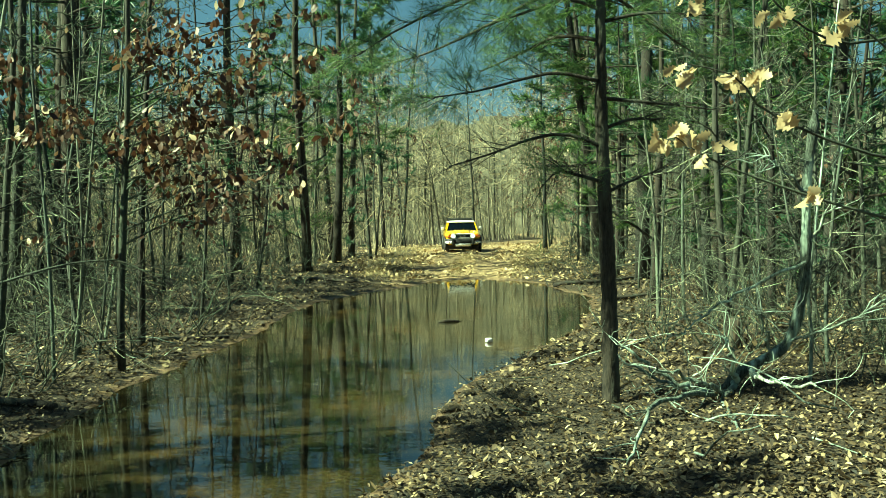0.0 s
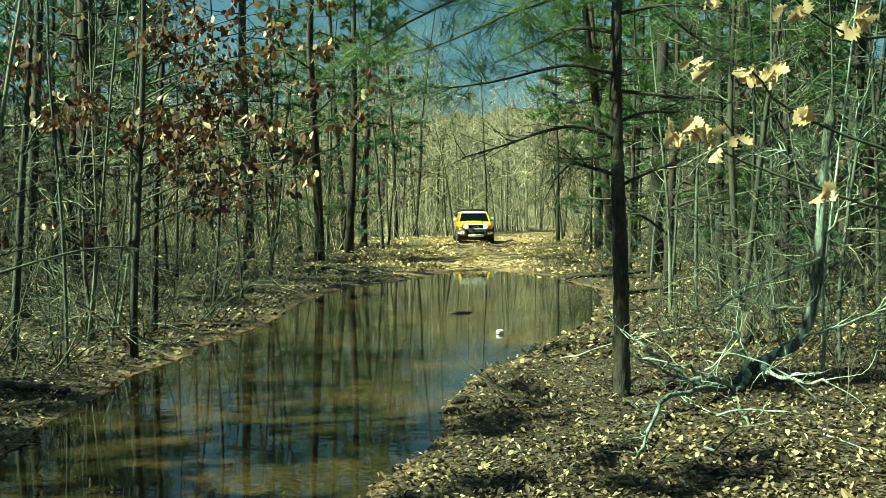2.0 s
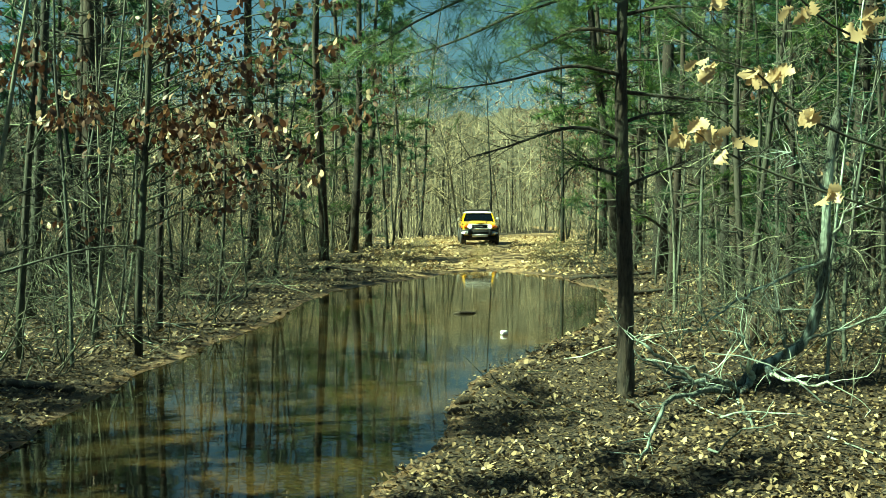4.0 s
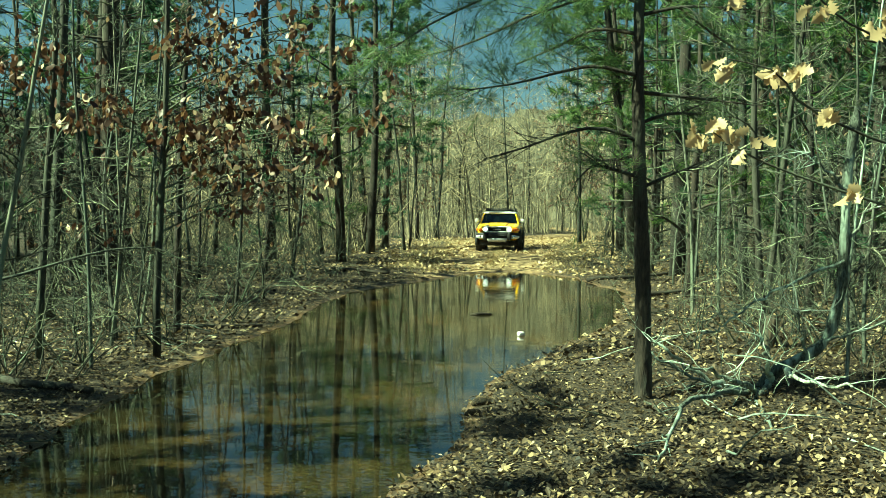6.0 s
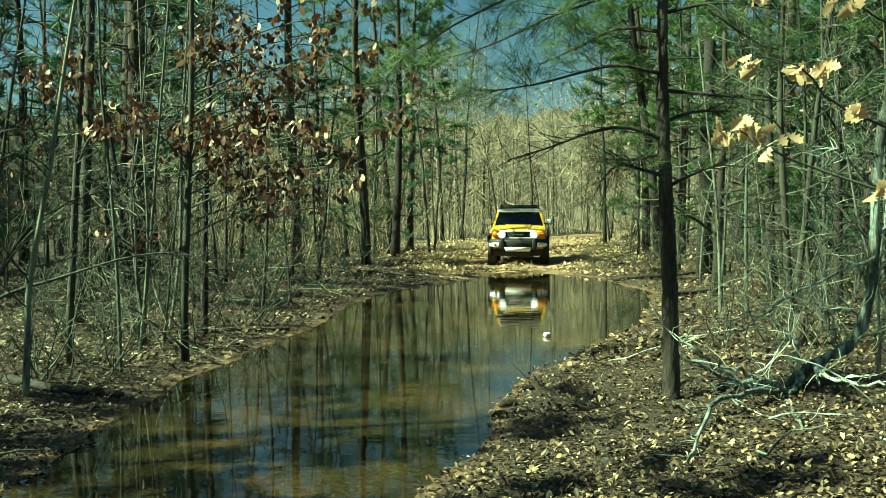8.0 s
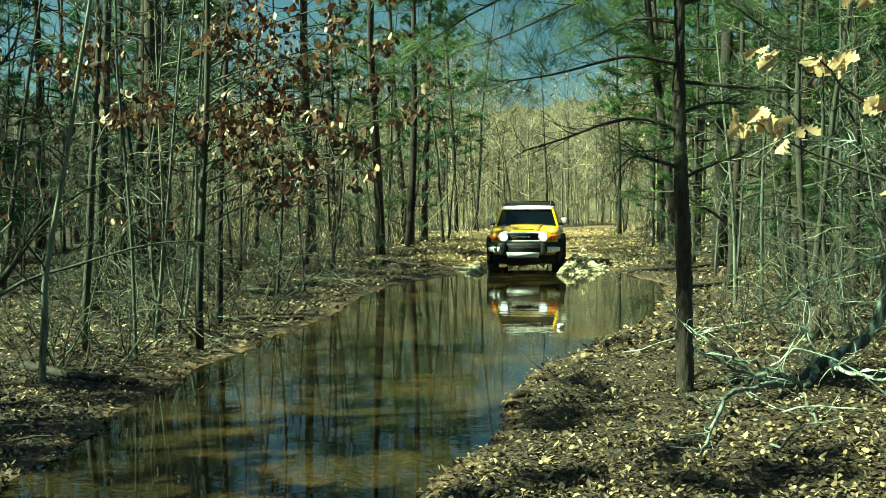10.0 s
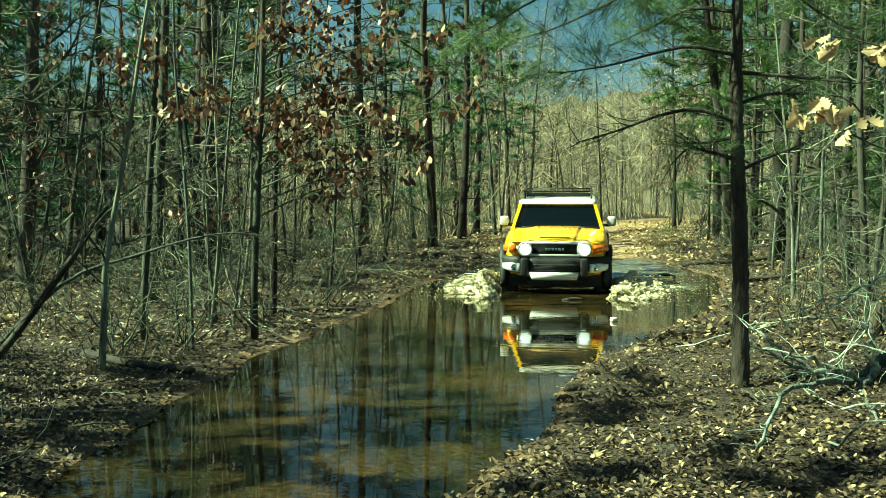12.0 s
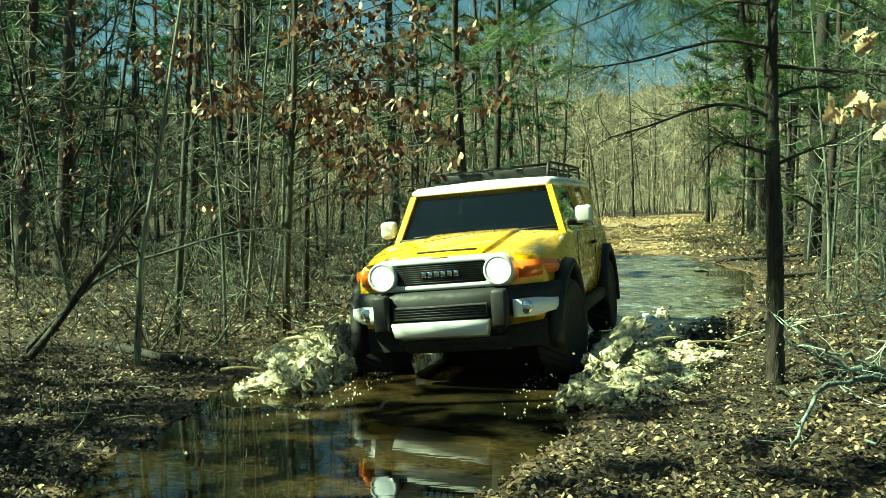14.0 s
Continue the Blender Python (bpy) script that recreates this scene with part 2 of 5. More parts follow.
# ---- mesh tools ----
class Geo:
    """Collects tubes, leaves and boxes for one mesh."""

    def __init__(self):
        self.v, self.f = [], []

    def tube(self, pts, radii, sides=5, cap=True):
        base, n = len(self.v), len(pts)
        pts = [Vector(p) for p in pts]
        side = None
        for i in range(n):
            d = (pts[min(i + 1, n - 1)] - pts[max(i - 1, 0)]).normalized()
            if side is None:
                side = d.orthogonal().normalized()
            side = (side - d * side.dot(d)).normalized()
            up = d.cross(side)
            for k in range(sides):
                a = 2 * math.pi * k / sides
                p = pts[i] + (side * math.cos(a) + up * math.sin(a)) * radii[i]
                self.v.append((p.x, p.y, p.z))
        for i in range(n - 1):
            for k in range(sides):
                a, b = base + i * sides + k, base + i * sides + (k + 1) % sides
                self.f.append((a, b, b + sides, a + sides))
        if cap:
            self.f.append(tuple(base + k for k in reversed(range(sides))))
            self.f.append(tuple(base + (n - 1) * sides + k for k in range(sides)))

    def log(self, pts, radii, sides, rough, size):
        """A tube whose skin is broken into ridges and plates."""
        b = len(self.v)
        self.tube(pts, radii, sides)
        n = len(pts)
        for i in range(n):
            c = Vector(pts[i])
            for k in range(sides):
                p = Vector(self.v[b + i * sides + k])
                q = p - c
                h = noise.noise((q.x * 90 * size, q.y * 90 * size, p.z * 16 * size)) + 0.6 * noise.noise((q.x * 30 * size, q.y * 30 * size, p.z * 7 * size + 9))
                self.v[b + i * sides + k] = tuple(p + q.normalized() * (h * rough))

    def poly(self, pts):
        base = len(self.v)
        self.v += [tuple(p) for p in pts]
        self.f.append(tuple(range(base, base + len(pts))))

    def leaf(self, p, d, size, rng, width=0.55):
        """A curled leaf of four faces folded along its rib."""
        d = Vector(d).normalized()
        s = d.cross(Vector((rng.uniform(-1, 1), rng.uniform(-1, 1), rng.uniform(-1, 1)))).normalized()
        n = d.cross(s)
        p, b, w = Vector(p), len(self.v), size * width * 0.5
        lift, curl = rng.uniform(0.1, 0.5) * w, rng.uniform(-0.25, 0.25) * size
        mid = p + d * size * 0.5 + n * curl * 0.5
        tip = p + d * size + n * curl
        for q in (p, mid - s * w + n * lift, mid, mid + s * w + n * lift, tip,
                  p + d * size * 0.22 - s * w * 0.6, p + d * size * 0.22 + s * w * 0.6,
                  p + d * size * 0.74 - s * w * 0.85 + n * (curl * 0.75), p + d * size * 0.74 + s * w * 0.85 + n * (curl * 0.75)):
            self.v.append(tuple(q))
        self.f += [(b, b + 5, b + 1, b + 2), (b, b + 2, b + 3, b + 6), (b + 2, b + 1, b + 7, b + 4), (b + 2, b + 4, b + 8, b + 3)]

    def lobed(self, p, d, size, rng):
        """A lobed oak leaf, folded along its rib and curled."""
        d = Vector(d).normalized()
        s = d.cross(Vector((rng.uniform(-1, 1), rng.uniform(-1, 1), rng.uniform(-0.4, 0.4)))).normalized()
        n = d.cross(s)
        wide = (0.03, 0.22, 0.12, 0.38, 0.20, 0.46, 0.24, 0.34, 0.14, 0.0)
        curl, cup, b = rng.uniform(-0.5, 0.5), rng.uniform(0.1, 0.7), len(self.v)
        for i, w in enumerate(wide):
            u = i / (len(wide) - 1)
            c = Vector(p) + d * (size * u) + n * (size * curl * u * u)
            w *= size * rng.uniform(0.85, 1.1)
            for q in (c - s * w + n * (w * cup), c, c + s * w + n * (w * cup)):
                self.v.append(tuple(q))
        for i in range(len(wide) - 1):
            a = b + i * 3
            self.f += [(a, a + 1, a + 4, a + 3), (a + 1, a + 2, a + 5, a + 4)]

    def tuft(self, p, d, rng, count=16, length=0.17, width=0.005):
        d = Vector(d).normalized()
        for _ in range(count):
            w = (d * rng.uniform(0.2, 1.0) + Vector((rng.gauss(0, 0.5), rng.gauss(0, 0.5), rng.gauss(0, 0.5)))).normalized()
            s = w.orthogonal().normalized() * width
            b, l = len(self.v), length * rng.uniform(0.7, 1.15)
            p0 = Vector(p) - d * rng.uniform(0, length * 0.8)
            for q in (p0 - s, p0 + s, p0 + w * l):
                self.v.append(tuple(q))
            self.f.append((b, b + 1, b + 2))

    def box(self, c, size, m=None):
        b = len(self.v)
        for z in (-0.5, 0.5):
            for x, y in ((-0.5, -0.5), (0.5, -0.5), (0.5, 0.5), (-0.5, 0.5)):
                p = Vector((x * size[0], y * size[1], z * size[2]))
                p = (m @ p if m else p) + Vector(c)
                self.v.append(tuple(p))
        self.f += [tuple(b + i for i in q) for q in ((3, 2, 1, 0), (4, 5, 6, 7), (0, 1, 5, 4), (1, 2, 6, 5), (2, 3, 7, 6), (3, 0, 4, 7))]

    def mesh(self, name, mat, smooth=True):
        me = bpy.data.meshes.new(name)
        me.from_pydata(self.v, [], self.f)
        me.materials.append(mat)
        if smooth:
            me.polygons.foreach_set("use_smooth", [True] * len(me.polygons))
        me.update()
        return me


def part(name, geo, mat, parent, label="", smooth=True):
    ob = new(name, geo.mesh(name, mat, smooth) if isinstance(geo, Geo) else geo)
    ob.parent = parent
    if label:
        tagged(ob, label)
    return ob


def wander(p, d, length, steps, rng, bend=0.15, lift=0.0):
    pts, p, d = [Vector(p)], Vector(p), Vector(d).normalized()
    for _ in range(steps):
        d = (d + Vector((rng.gauss(0, bend), rng.gauss(0, bend), rng.gauss(0, bend) + lift))).normalized()
        p = p + d * (length / steps)
        pts.append(p.copy())
    return pts


def taper(r0, r1, n):
    return [r0 + (r1 - r0) * i / (n - 1) for i in range(n)]


def along(pts, t):
    i = min(int(t * (len(pts) - 1)), len(pts) - 2)
    u = t * (len(pts) - 1) - i
    return pts[i].lerp(pts[i + 1], u), (pts[i + 1] - pts[i]).normalized()


# ---- the lie of the land ----
SHORE_Y = (3.0, 4.0, 5.0, 6.0, 7.0, 8.4, 9.8, 11.9, 13.4, 15.8, 19.0, 21.2, 23.8, 25.6, 26.6)
SHORE_L = (-1.6, -2.6, -2.83, -2.89, -2.96, -3.03, -3.0, -2.80, -2.64, -2.72, -2.57, -1.86, -0.79, -0.3, 0.6)
SHORE_R = (-1.4, -0.75, -0.47, -0.16, -0.06, 0.10, 0.58, 1.36, 1.90, 2.45, 2.95, 2.70, 2.50, 1.76, 0.8)


def hump(x, a, b):
    u = min(1.0, max(0.0, (x - a) / (b - a)))
    return u * u * (3 - 2 * u)


def shore_gap(x, y):
    """Metres outside the puddle's edge; negative inside."""
    yy = min(max(y, SHORE_Y[0]), SHORE_Y[-1])
    l, r = np.interp(yy, SHORE_Y, SHORE_L), np.interp(yy, SHORE_Y, SHORE_R)
    wob = 0.12 * noise.noise((x * 0.9, y * 0.9, 3.1)) + 0.08 * noise.noise((x * 3.1, y * 3.1, 7.7))
    return max(l - x, x - r, SHORE_Y[0] - y, y - SHORE_Y[-1]) + wob


def land(x, y):
    g = shore_gap(x, y)
    z = -0.16 + 0.20 * hump(g, -0.9, 0.35) + 0.11 * hump(g, 0.3, 3.0)
    z += 0.10 * hump(y, 26, 34) * (1 - hump(g, 0, 2) * 0.5) + 0.16 * hump(y, 40, 75)
    z += 0.05 * hump(g, 0.2, 1.5) * noise.noise((x * 0.45, y * 0.45, 0.0)) + 0.022 * hump(g, -0.2, 0.6) * noise.noise((x * 2.2, y * 2.2, 5.0))
    track = road_x(y)
    if y > 24:
        for s in (-0.75, 0.75):
            z -= 0.05 * math.exp(-((x - track - s) / 0.28) ** 2) * hump(y, 24, 30) * (1 - hump(y, 45, 60))
    return z


def road_x(y):
    return float(np.interp(y, (9, 14, 20, 26, 33, 40, 48, 56, 64, 76), (-0.9, -0.35, 0.0, 0.35, 0.75, 1.1, 1.3, 2.4, 5.0, 10.5)))


def road_half(y):
    return float(np.interp(y, (26, 34, 42, 50, 60, 75), (2.4, 2.9, 3.4, 4.0, 3.8, 3.0)))


def build_ground():
    xs = [s * v for s in (-1,) for v in reversed([0.12 * i for i in range(1, 60)] + [7.2 + 0.5 * i for i in range(1, 40)] + [30, 36, 45, 60, 90, 140, 250, 500, 1200])]
    xs = xs + [0.0] + [-v for v in reversed(xs)]
    ys = [-1200, -500, -200, -90, -40, -20, -10, -5, -2, 0, 1, 2] + [2.5 + 0.12 * i for i in range(130)] + [18.2 + 0.28 * i for i in range(90)]
    ys += [44 + 0.8 * i for i in range(40)] + [78, 85, 95, 110, 140, 200, 400, 1200]
    v = [(x, y, land(x, y)) for y in ys for x in xs]
    nx = len(xs)
    f = [(j * nx + i, j * nx + i + 1, (j + 1) * nx + i + 1, (j + 1) * nx + i) for j in range(len(ys) - 1) for i in range(nx - 1)]
    me = bpy.data.meshes.new("ground")
    me.from_pydata(v, [], f)
    me.polygons.foreach_set("use_smooth", [True] * len(f))
    at = me.attributes.new("mud", "FLOAT", "POINT")
    vals = []
    for x, y, z in v:
        m = 0.62 * (1 - hump(shore_gap(x, y), -0.1, 0.35))
        if y > 22:
            m = max(m, 0.5 * (1 - hump(abs(x - road_x(y)), road_half(y) * 0.45, road_half(y) * 1.1)))
        vals.append(m)
    at.data.foreach_set("value", vals)
    wet = me.attributes.new("wet", "FLOAT", "POINT")
    wet.data.foreach_set("value", [(1 - hump(shore_gap(x, y), 0.0, 0.28)) * (1 - 0.5 * hump(y, 26, 40)) for x, y, z in v])
    me.materials.append(M_GROUND)
    tagged(new("ground", me), "brown leaf-strewn forest floor with a muddy dirt track", "ground", kind="structure")


def build_water():
    xs, ys = [-5 + 0.25 * i for i in range(41)], [1 + 0.25 * i for i in range(112)]
    v = [(x, y, 0.0) for y in ys for x in xs]
    nx = len(xs)
    f = [(j * nx + i, j * nx + i + 1, (j + 1) * nx + i + 1, (j + 1) * nx + i) for j in range(len(ys) - 1) for i in range(nx - 1)
         if shore_gap(xs[i] + 0.12, ys[j] + 0.12) < 0.6]
    me = bpy.data.meshes.new("water")
    me.from_pydata(v, [], f)
    me.materials.append(M_WATER)
    tagged(new("water", me), "still muddy brown puddle flooding the track", "water", kind="structure")


build_ground()
build_water()


# ---- woods: kinds of trees ----
def limbs(crown, trunk_pts, rng, count, low, high, length, r, rise=0.35, twigs=6, sub=3, bend=0.13):
    """Side limbs with twigs, from low to high along the trunk."""
    tips = []
    for i in range(count):
        t = low + (high - low) * (i + rng.random()) / count
        p, _ = along(trunk_pts, t)
        a = rng.uniform(0, 2 * math.pi)
        l = length * rng.uniform(0.55, 1.1) * (1.15 - 0.6 * t)
        path = wander(p, (math.cos(a), math.sin(a), rise + rng.uniform(-0.2, 0.35)), l, 5, rng, bend, 0.03)
        crown.tube(path, taper(r * (1.1 - 0.7 * t), r * 0.25, 6), 3, False)
        for _ in range(twigs):
            u = rng.uniform(0.25, 1.0)
            q, d = along(path, u)
            td = d + Vector((rng.gauss(0, 0.6), rng.gauss(0, 0.6), rng.gauss(0.1, 0.5)))
            tw = wander(q, td, l * rng.uniform(0.2, 0.5), 3, rng, 0.2, 0.02)
            crown.tube(tw, taper(max(0.007, r * 0.34), max(0.003, r * 0.12), 4), 3, False)
            tips.append((tw[-1], tw[-1] - tw[-2], tw))
            for _ in range(sub):
                q2, d2 = along(tw, rng.uniform(0.3, 0.95))
                t2 = wander(q2, d2 + Vector((rng.gauss(0, 0.7), rng.gauss(0, 0.7), rng.gauss(0.1, 0.6))), l * rng.uniform(0.1, 0.22), 2, rng, 0.2)
                crown.tube(t2, taper(max(0.0045, r * 0.18), max(0.002, r * 0.07), 3), 3, False)
                tips.append((t2[-1], t2[-1] - t2[-2], t2))
    return tips


def thing(name, label, category, group=""):
    return tagged(new(name), label, category, group)


def make_bare(seed, height, r, label, mat=None, low=0.15, count=22, length=1.9, lean=0.05, leaves=0):
    rng = random.Random(seed)
    root = thing("bare_tree", label, "tree", "bare trees")
    pts = wander((0, 0, -0.15), (rng.gauss(0, lean), rng.gauss(0, lean), 1), height, 12, rng, 0.035, 0.03)
    trunk, crown = Geo(), Geo()
    trunk.tube(pts, [r * 1.25] + taper(r, r * 0.18, 12), 8)
    part("trunk", trunk, mat or M_BARK, root)
    tips = limbs(crown, pts, rng, count, low, 0.98, length, max(0.011, r * 0.26), 0.3, 7, 1, 0.2)
    tagged(part("crown", crown, M_TWIG, root), kind="stuff")
    if leaves:
        lf = Geo()
        for p, d, _ in rng.sample(tips, min(leaves, len(tips))):
            for _ in range(3):
                lf.leaf(p + Vector((rng.gauss(0, 0.06), rng.gauss(0, 0.06), rng.gauss(0, 0.05))), d + Vector((rng.gauss(0, 0.6), rng.gauss(0, 0.6), -0.9)), rng.uniform(0.09, 0.14), rng)
        tagged(part("leaves", lf, M_OAK, root), kind="stuff")
    return root


def make_sapling(seed, height, r, mat=None, leaves=0, count=13):
    rng = random.Random(seed)
    root = thing("sapling", "thin bare grey sapling with fine twigs", "sapling", "saplings")
    pts = wander((0, 0, -0.1), (rng.gauss(0, 0.08), rng.gauss(0, 0.08), 1), height, 9, rng, 0.06, 0.04)
    trunk, crown = Geo(), Geo()
    trunk.tube(pts, taper(r, r * 0.2, 10), 6)
    part("trunk", trunk, mat or M_BARK_PALE, root)
    tips = limbs(crown, pts, rng, count, 0.12, 0.97, height * 0.29, r * 0.42, 0.12, 6, 2, 0.24)
    tagged(part("crown", crown, M_TWIG, root), kind="stuff")
    if leaves:
        lf = Geo()
        for p, d, _ in rng.sample(tips, min(leaves, len(tips))):
            for _ in range(2):
                lf.leaf(p, d + Vector((rng.gauss(0, 0.5), rng.gauss(0, 0.5), -1.0)), rng.uniform(0.08, 0.13), rng)
        tagged(part("leaves", lf, M_OAK, root), kind="stuff")
        tagged(root, "thin oak sapling holding curled dry brown leaves")
    return root


def make_brush(seed):
    rng = random.Random(seed)
    root = thing("brush", "tangle of thin bare grey undergrowth stems", "undergrowth", "undergrowth")
    stems = Geo()
    for _ in range(11):
        a = rng.uniform(0, 6.28)
        p = (rng.gauss(0, 0.35), rng.gauss(0, 0.35), -0.05)
        pts = wander(p, (math.cos(a) * 0.75, math.sin(a) * 0.75, 1), rng.uniform(0.8, 2.4), 6, rng, 0.24)
        stems.tube(pts, taper(rng.uniform(0.006, 0.013), 0.003, 7), 4, False)
        for _ in range(7):
            q, d = along(pts, rng.uniform(0.25, 1))
            tw = wander(q, d + Vector((rng.gauss(0, 0.8), rng.gauss(0, 0.8), rng.gauss(0.1, 0.5))), rng.uniform(0.25, 0.8), 3, rng, 0.2)
            stems.tube(tw, taper(0.005, 0.002, 4), 3, False)
    tagged(part("tangle", stems, M_TWIG, root), kind="stuff")
    return root


def make_pine(seed, height, r, low, count=26, length=2.6, tufts=4, needles=14, size=0.27, width=0.009, mat=None):
    rng = random.Random(seed)
    root = thing("pine_tree", "tall pine with dark scaly bark and green needle tufts", "pine", "pines")
    pts = wander((0, 0, -0.2), (rng.gauss(0, 0.03), rng.gauss(0, 0.03), 1), height, 12, rng, 0.02, 0.03)
    trunk, crown, green = Geo(), Geo(), Geo()
    trunk.tube(pts, [r * 1.25] + taper(r, r * 0.15, 12), 10)
    part("trunk", trunk, M_PINE_BARK, root)
    for i in range(count):
        t = low + (0.99 - low) * (i + rng.random()) / count
        p, _ = along(pts, t)
        a = rng.uniform(0, 6.28)
        l = length * rng.uniform(0.6, 1.1) * (1.25 - t)
        path = wander(p, (math.cos(a), math.sin(a), rng.uniform(-0.15, 0.35)), l, 5, rng, 0.1, 0.04)
        crown.tube(path, taper(0.035 * (1.2 - t), 0.006, 6), 3, False)
        for _ in range(5):
            q, d = along(path, rng.uniform(0.35, 1))
            tw = wander(q, d + Vector((rng.gauss(0, 0.6), rng.gauss(0, 0.6), rng.gauss(0.15, 0.3))), l * rng.uniform(0.15, 0.35), 2, rng, 0.15)
            crown.tube(tw, taper(0.008, 0.003, 3), 3, False)
            for _ in range(tufts):
                q2, d2 = along(tw, rng.uniform(0.3, 1))
                green.tuft(q2, d2, rng, needles, size, width)
    tagged(part("boughwork", crown, M_PINE_BARK, root), kind="stuff")
    tagged(part("needles", green, mat or M_NEEDLE, root), kind="stuff")
    return root


def place(root, x, y, turn=0.0, size=1.0, lean=(0, 0)):
    root.matrix_basis = pose(x, y, land(x, y), lean[0], lean[1], turn) @ Matrix.Scale(size, 4)
    return root


def again(root, x, y, turn, size, lean=(0, 0)):
    c = copy_thing(root, Matrix())
    c.matrix_basis = pose(x, y, land(x, y), lean[0], lean[1], turn) @ Matrix.Scale(size, 4)
    return c


def clear_of_track(x, y, margin=0.5):
    if y < 27 and shore_gap(x, y) < margin:
        return False
    if y > 22 and abs(x - road_x(y)) < road_half(y) * (1.0 if x < road_x(y) else 1.15) + margin * 0.4:
        return False
    if 44 < y < 53 and -20 < x < -1:
        return False
    if y < 8.6 and -3.3 < x < 3.4:
        return False
    return not (y < 13 and -0.5 < x < 3.0)


def grow_woods():
    rng = random.Random(11)
    bare = [make_bare(1, 14, 0.085, "tall bare grey hardwood with fine twigs", count=28),
            make_bare(2, 11, 0.055, "slender bare grey hardwood", count=24),
            make_bare(3, 16, 0.145, "thick dark-barked bare hardwood", M_PINE_BARK, 0.15, 28, 2.6),
            make_bare(4, 9, 0.038, "slender pale-barked bare tree", M_BARK_PALE, 0.12, 24, 1.5),
            make_bare(5, 8, 0.045, "young oak holding dry brown leaves", leaves=150, count=22, length=1.7)]
    young = [make_sapling(21, 5.2, 0.032), make_sapling(22, 4.2, 0.024), make_sapling(23, 6.2, 0.036, M_BARK),
             make_sapling(24, 3.2, 0.018), make_sapling(25, 4.6, 0.026, M_BARK, 60)]
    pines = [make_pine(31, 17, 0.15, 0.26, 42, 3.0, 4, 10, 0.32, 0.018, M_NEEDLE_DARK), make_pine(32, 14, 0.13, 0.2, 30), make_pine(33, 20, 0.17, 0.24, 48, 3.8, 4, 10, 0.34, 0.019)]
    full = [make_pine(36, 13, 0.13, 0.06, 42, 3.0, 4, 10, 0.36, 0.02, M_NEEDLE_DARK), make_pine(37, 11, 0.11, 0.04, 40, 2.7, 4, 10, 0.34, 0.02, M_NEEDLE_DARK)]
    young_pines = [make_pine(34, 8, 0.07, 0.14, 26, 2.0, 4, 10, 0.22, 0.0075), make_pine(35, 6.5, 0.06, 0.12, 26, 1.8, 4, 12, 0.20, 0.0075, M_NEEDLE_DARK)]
    low = [make_brush(41), make_brush(42), make_brush(43)]
    first = set()

    def put(kind, x, y, size):
        root = kind
        args = (x, y, rng.uniform(0, 360), size, (rng.gauss(0, 1.5), rng.gauss(0, 1.5)))
        if id(root) in first:
            again(root, *args)
        else:
            first.add(id(root))
            place(root, args[0], args[1], args[2], args[3], args[4])

    # trunks that stand out
    put(bare[2], -4.15, 28.8, 1.0)
    put(bare[1], -3.6, 52.0, 1.0)
    put(bare[0], 2.1, 62.0, 0.9)
    put(pines[0], -7.9, 20.0, 1.2)
    put(pines[1], -9.0, 24.0, 1.1)
    put(bare[1], 3.55, 11.9, 0.75)
    put(young[3], -4.3, 10.9, 1.0)

    for i, (x, y) in enumerate(((4.6, 13.2), (6.2, 14.5), (3.9, 17.5), (5.4, 19.5), (7.4, 17.0), (8.8, 20.5), (4.6, 25.0), (9.4, 15.5), (6.8, 25.5), (11.0, 22.0),
                                (-12.5, 19.0), (-5.4, 24.0), (-4.9, 33.0), (5.6, 31.0), (7.9, 12.6), (-4.6, 38.0), (6.4, 37.0))):
        put(young_pines[i % 2], x, y, rng.uniform(0.85, 1.15))
    for x, y in ((3.7, 7.6), (4.3, 8.2), (3.1, 9.4), (2.7, 10.4), (3.5, 10.0), (3.9, 9.0), (2.9, 12.2), (4.6, 9.6), (-3.9, 8.6), (-4.8, 8.0), (-5.2, 9.2), (-4.5, 11.4), (-3.6, 13.0)):
        put(rng.choice(low), x, y, rng.uniform(0.6, 0.95))

    def scatter(kinds, count, xr, yr, sizes, margin, spacing):
        spots, tries = [], 0
        while len(spots) < count and tries < count * 30:
            tries += 1
            x, y = rng.uniform(*xr), rng.uniform(*yr)
            if abs(x) > 4 + y * 0.75 or not clear_of_track(x, y, margin):
                continue
            if any((x - a) ** 2 + (y - b) ** 2 < spacing ** 2 for a, b in spots):
                continue
            spots.append((x, y))
            put(rng.choice(kinds), x, y, rng.uniform(*sizes))

    for x, y, k in ((-3.9, 34.5, 2), (-4.0, 41.0, 0), (-5.0, 42.5, 2), (-3.6, 57.0, 0), (-7.4, 38.0, 1), (-6.6, 30.0, 2), (5.6, 30.0, 2), (5.6, 37.0, 0), (6.6, 44.0, 2),
                    (7.8, 52.0, 2), (8.4, 34.0, 1), (8.6, 62.0, 2), (11.5, 40.0, 0), (10.5, 56.0, 2)):
        put(pines[k], x, y, rng.uniform(0.85, 1.0))
    for x, y, k in ((5.9, 52.0, 1.1), (4.6, 84.0, 1.8), (-4.8, 42.0, 1.1), (6.6, 58.0, 1.3)):
        put(bare[4], x, y, k)
    for x, y, k, n in ((-2.9, 38.0, 1.05, 1), (-3.1, 43.0, 1.1, 4), (-2.6, 60.0, 1.2, 0), (-5.8, 58.0, 1.2, 4), (4.7, 33.0, 0.95, 4), (5.2, 48.0, 1.1, 0), (7.2, 66.0, 1.2, 4), (-1.5, 78.0, 1.1, 0), (3.4, 80.0, 0.9, 1)):
        put(bare[n], x, y, k)
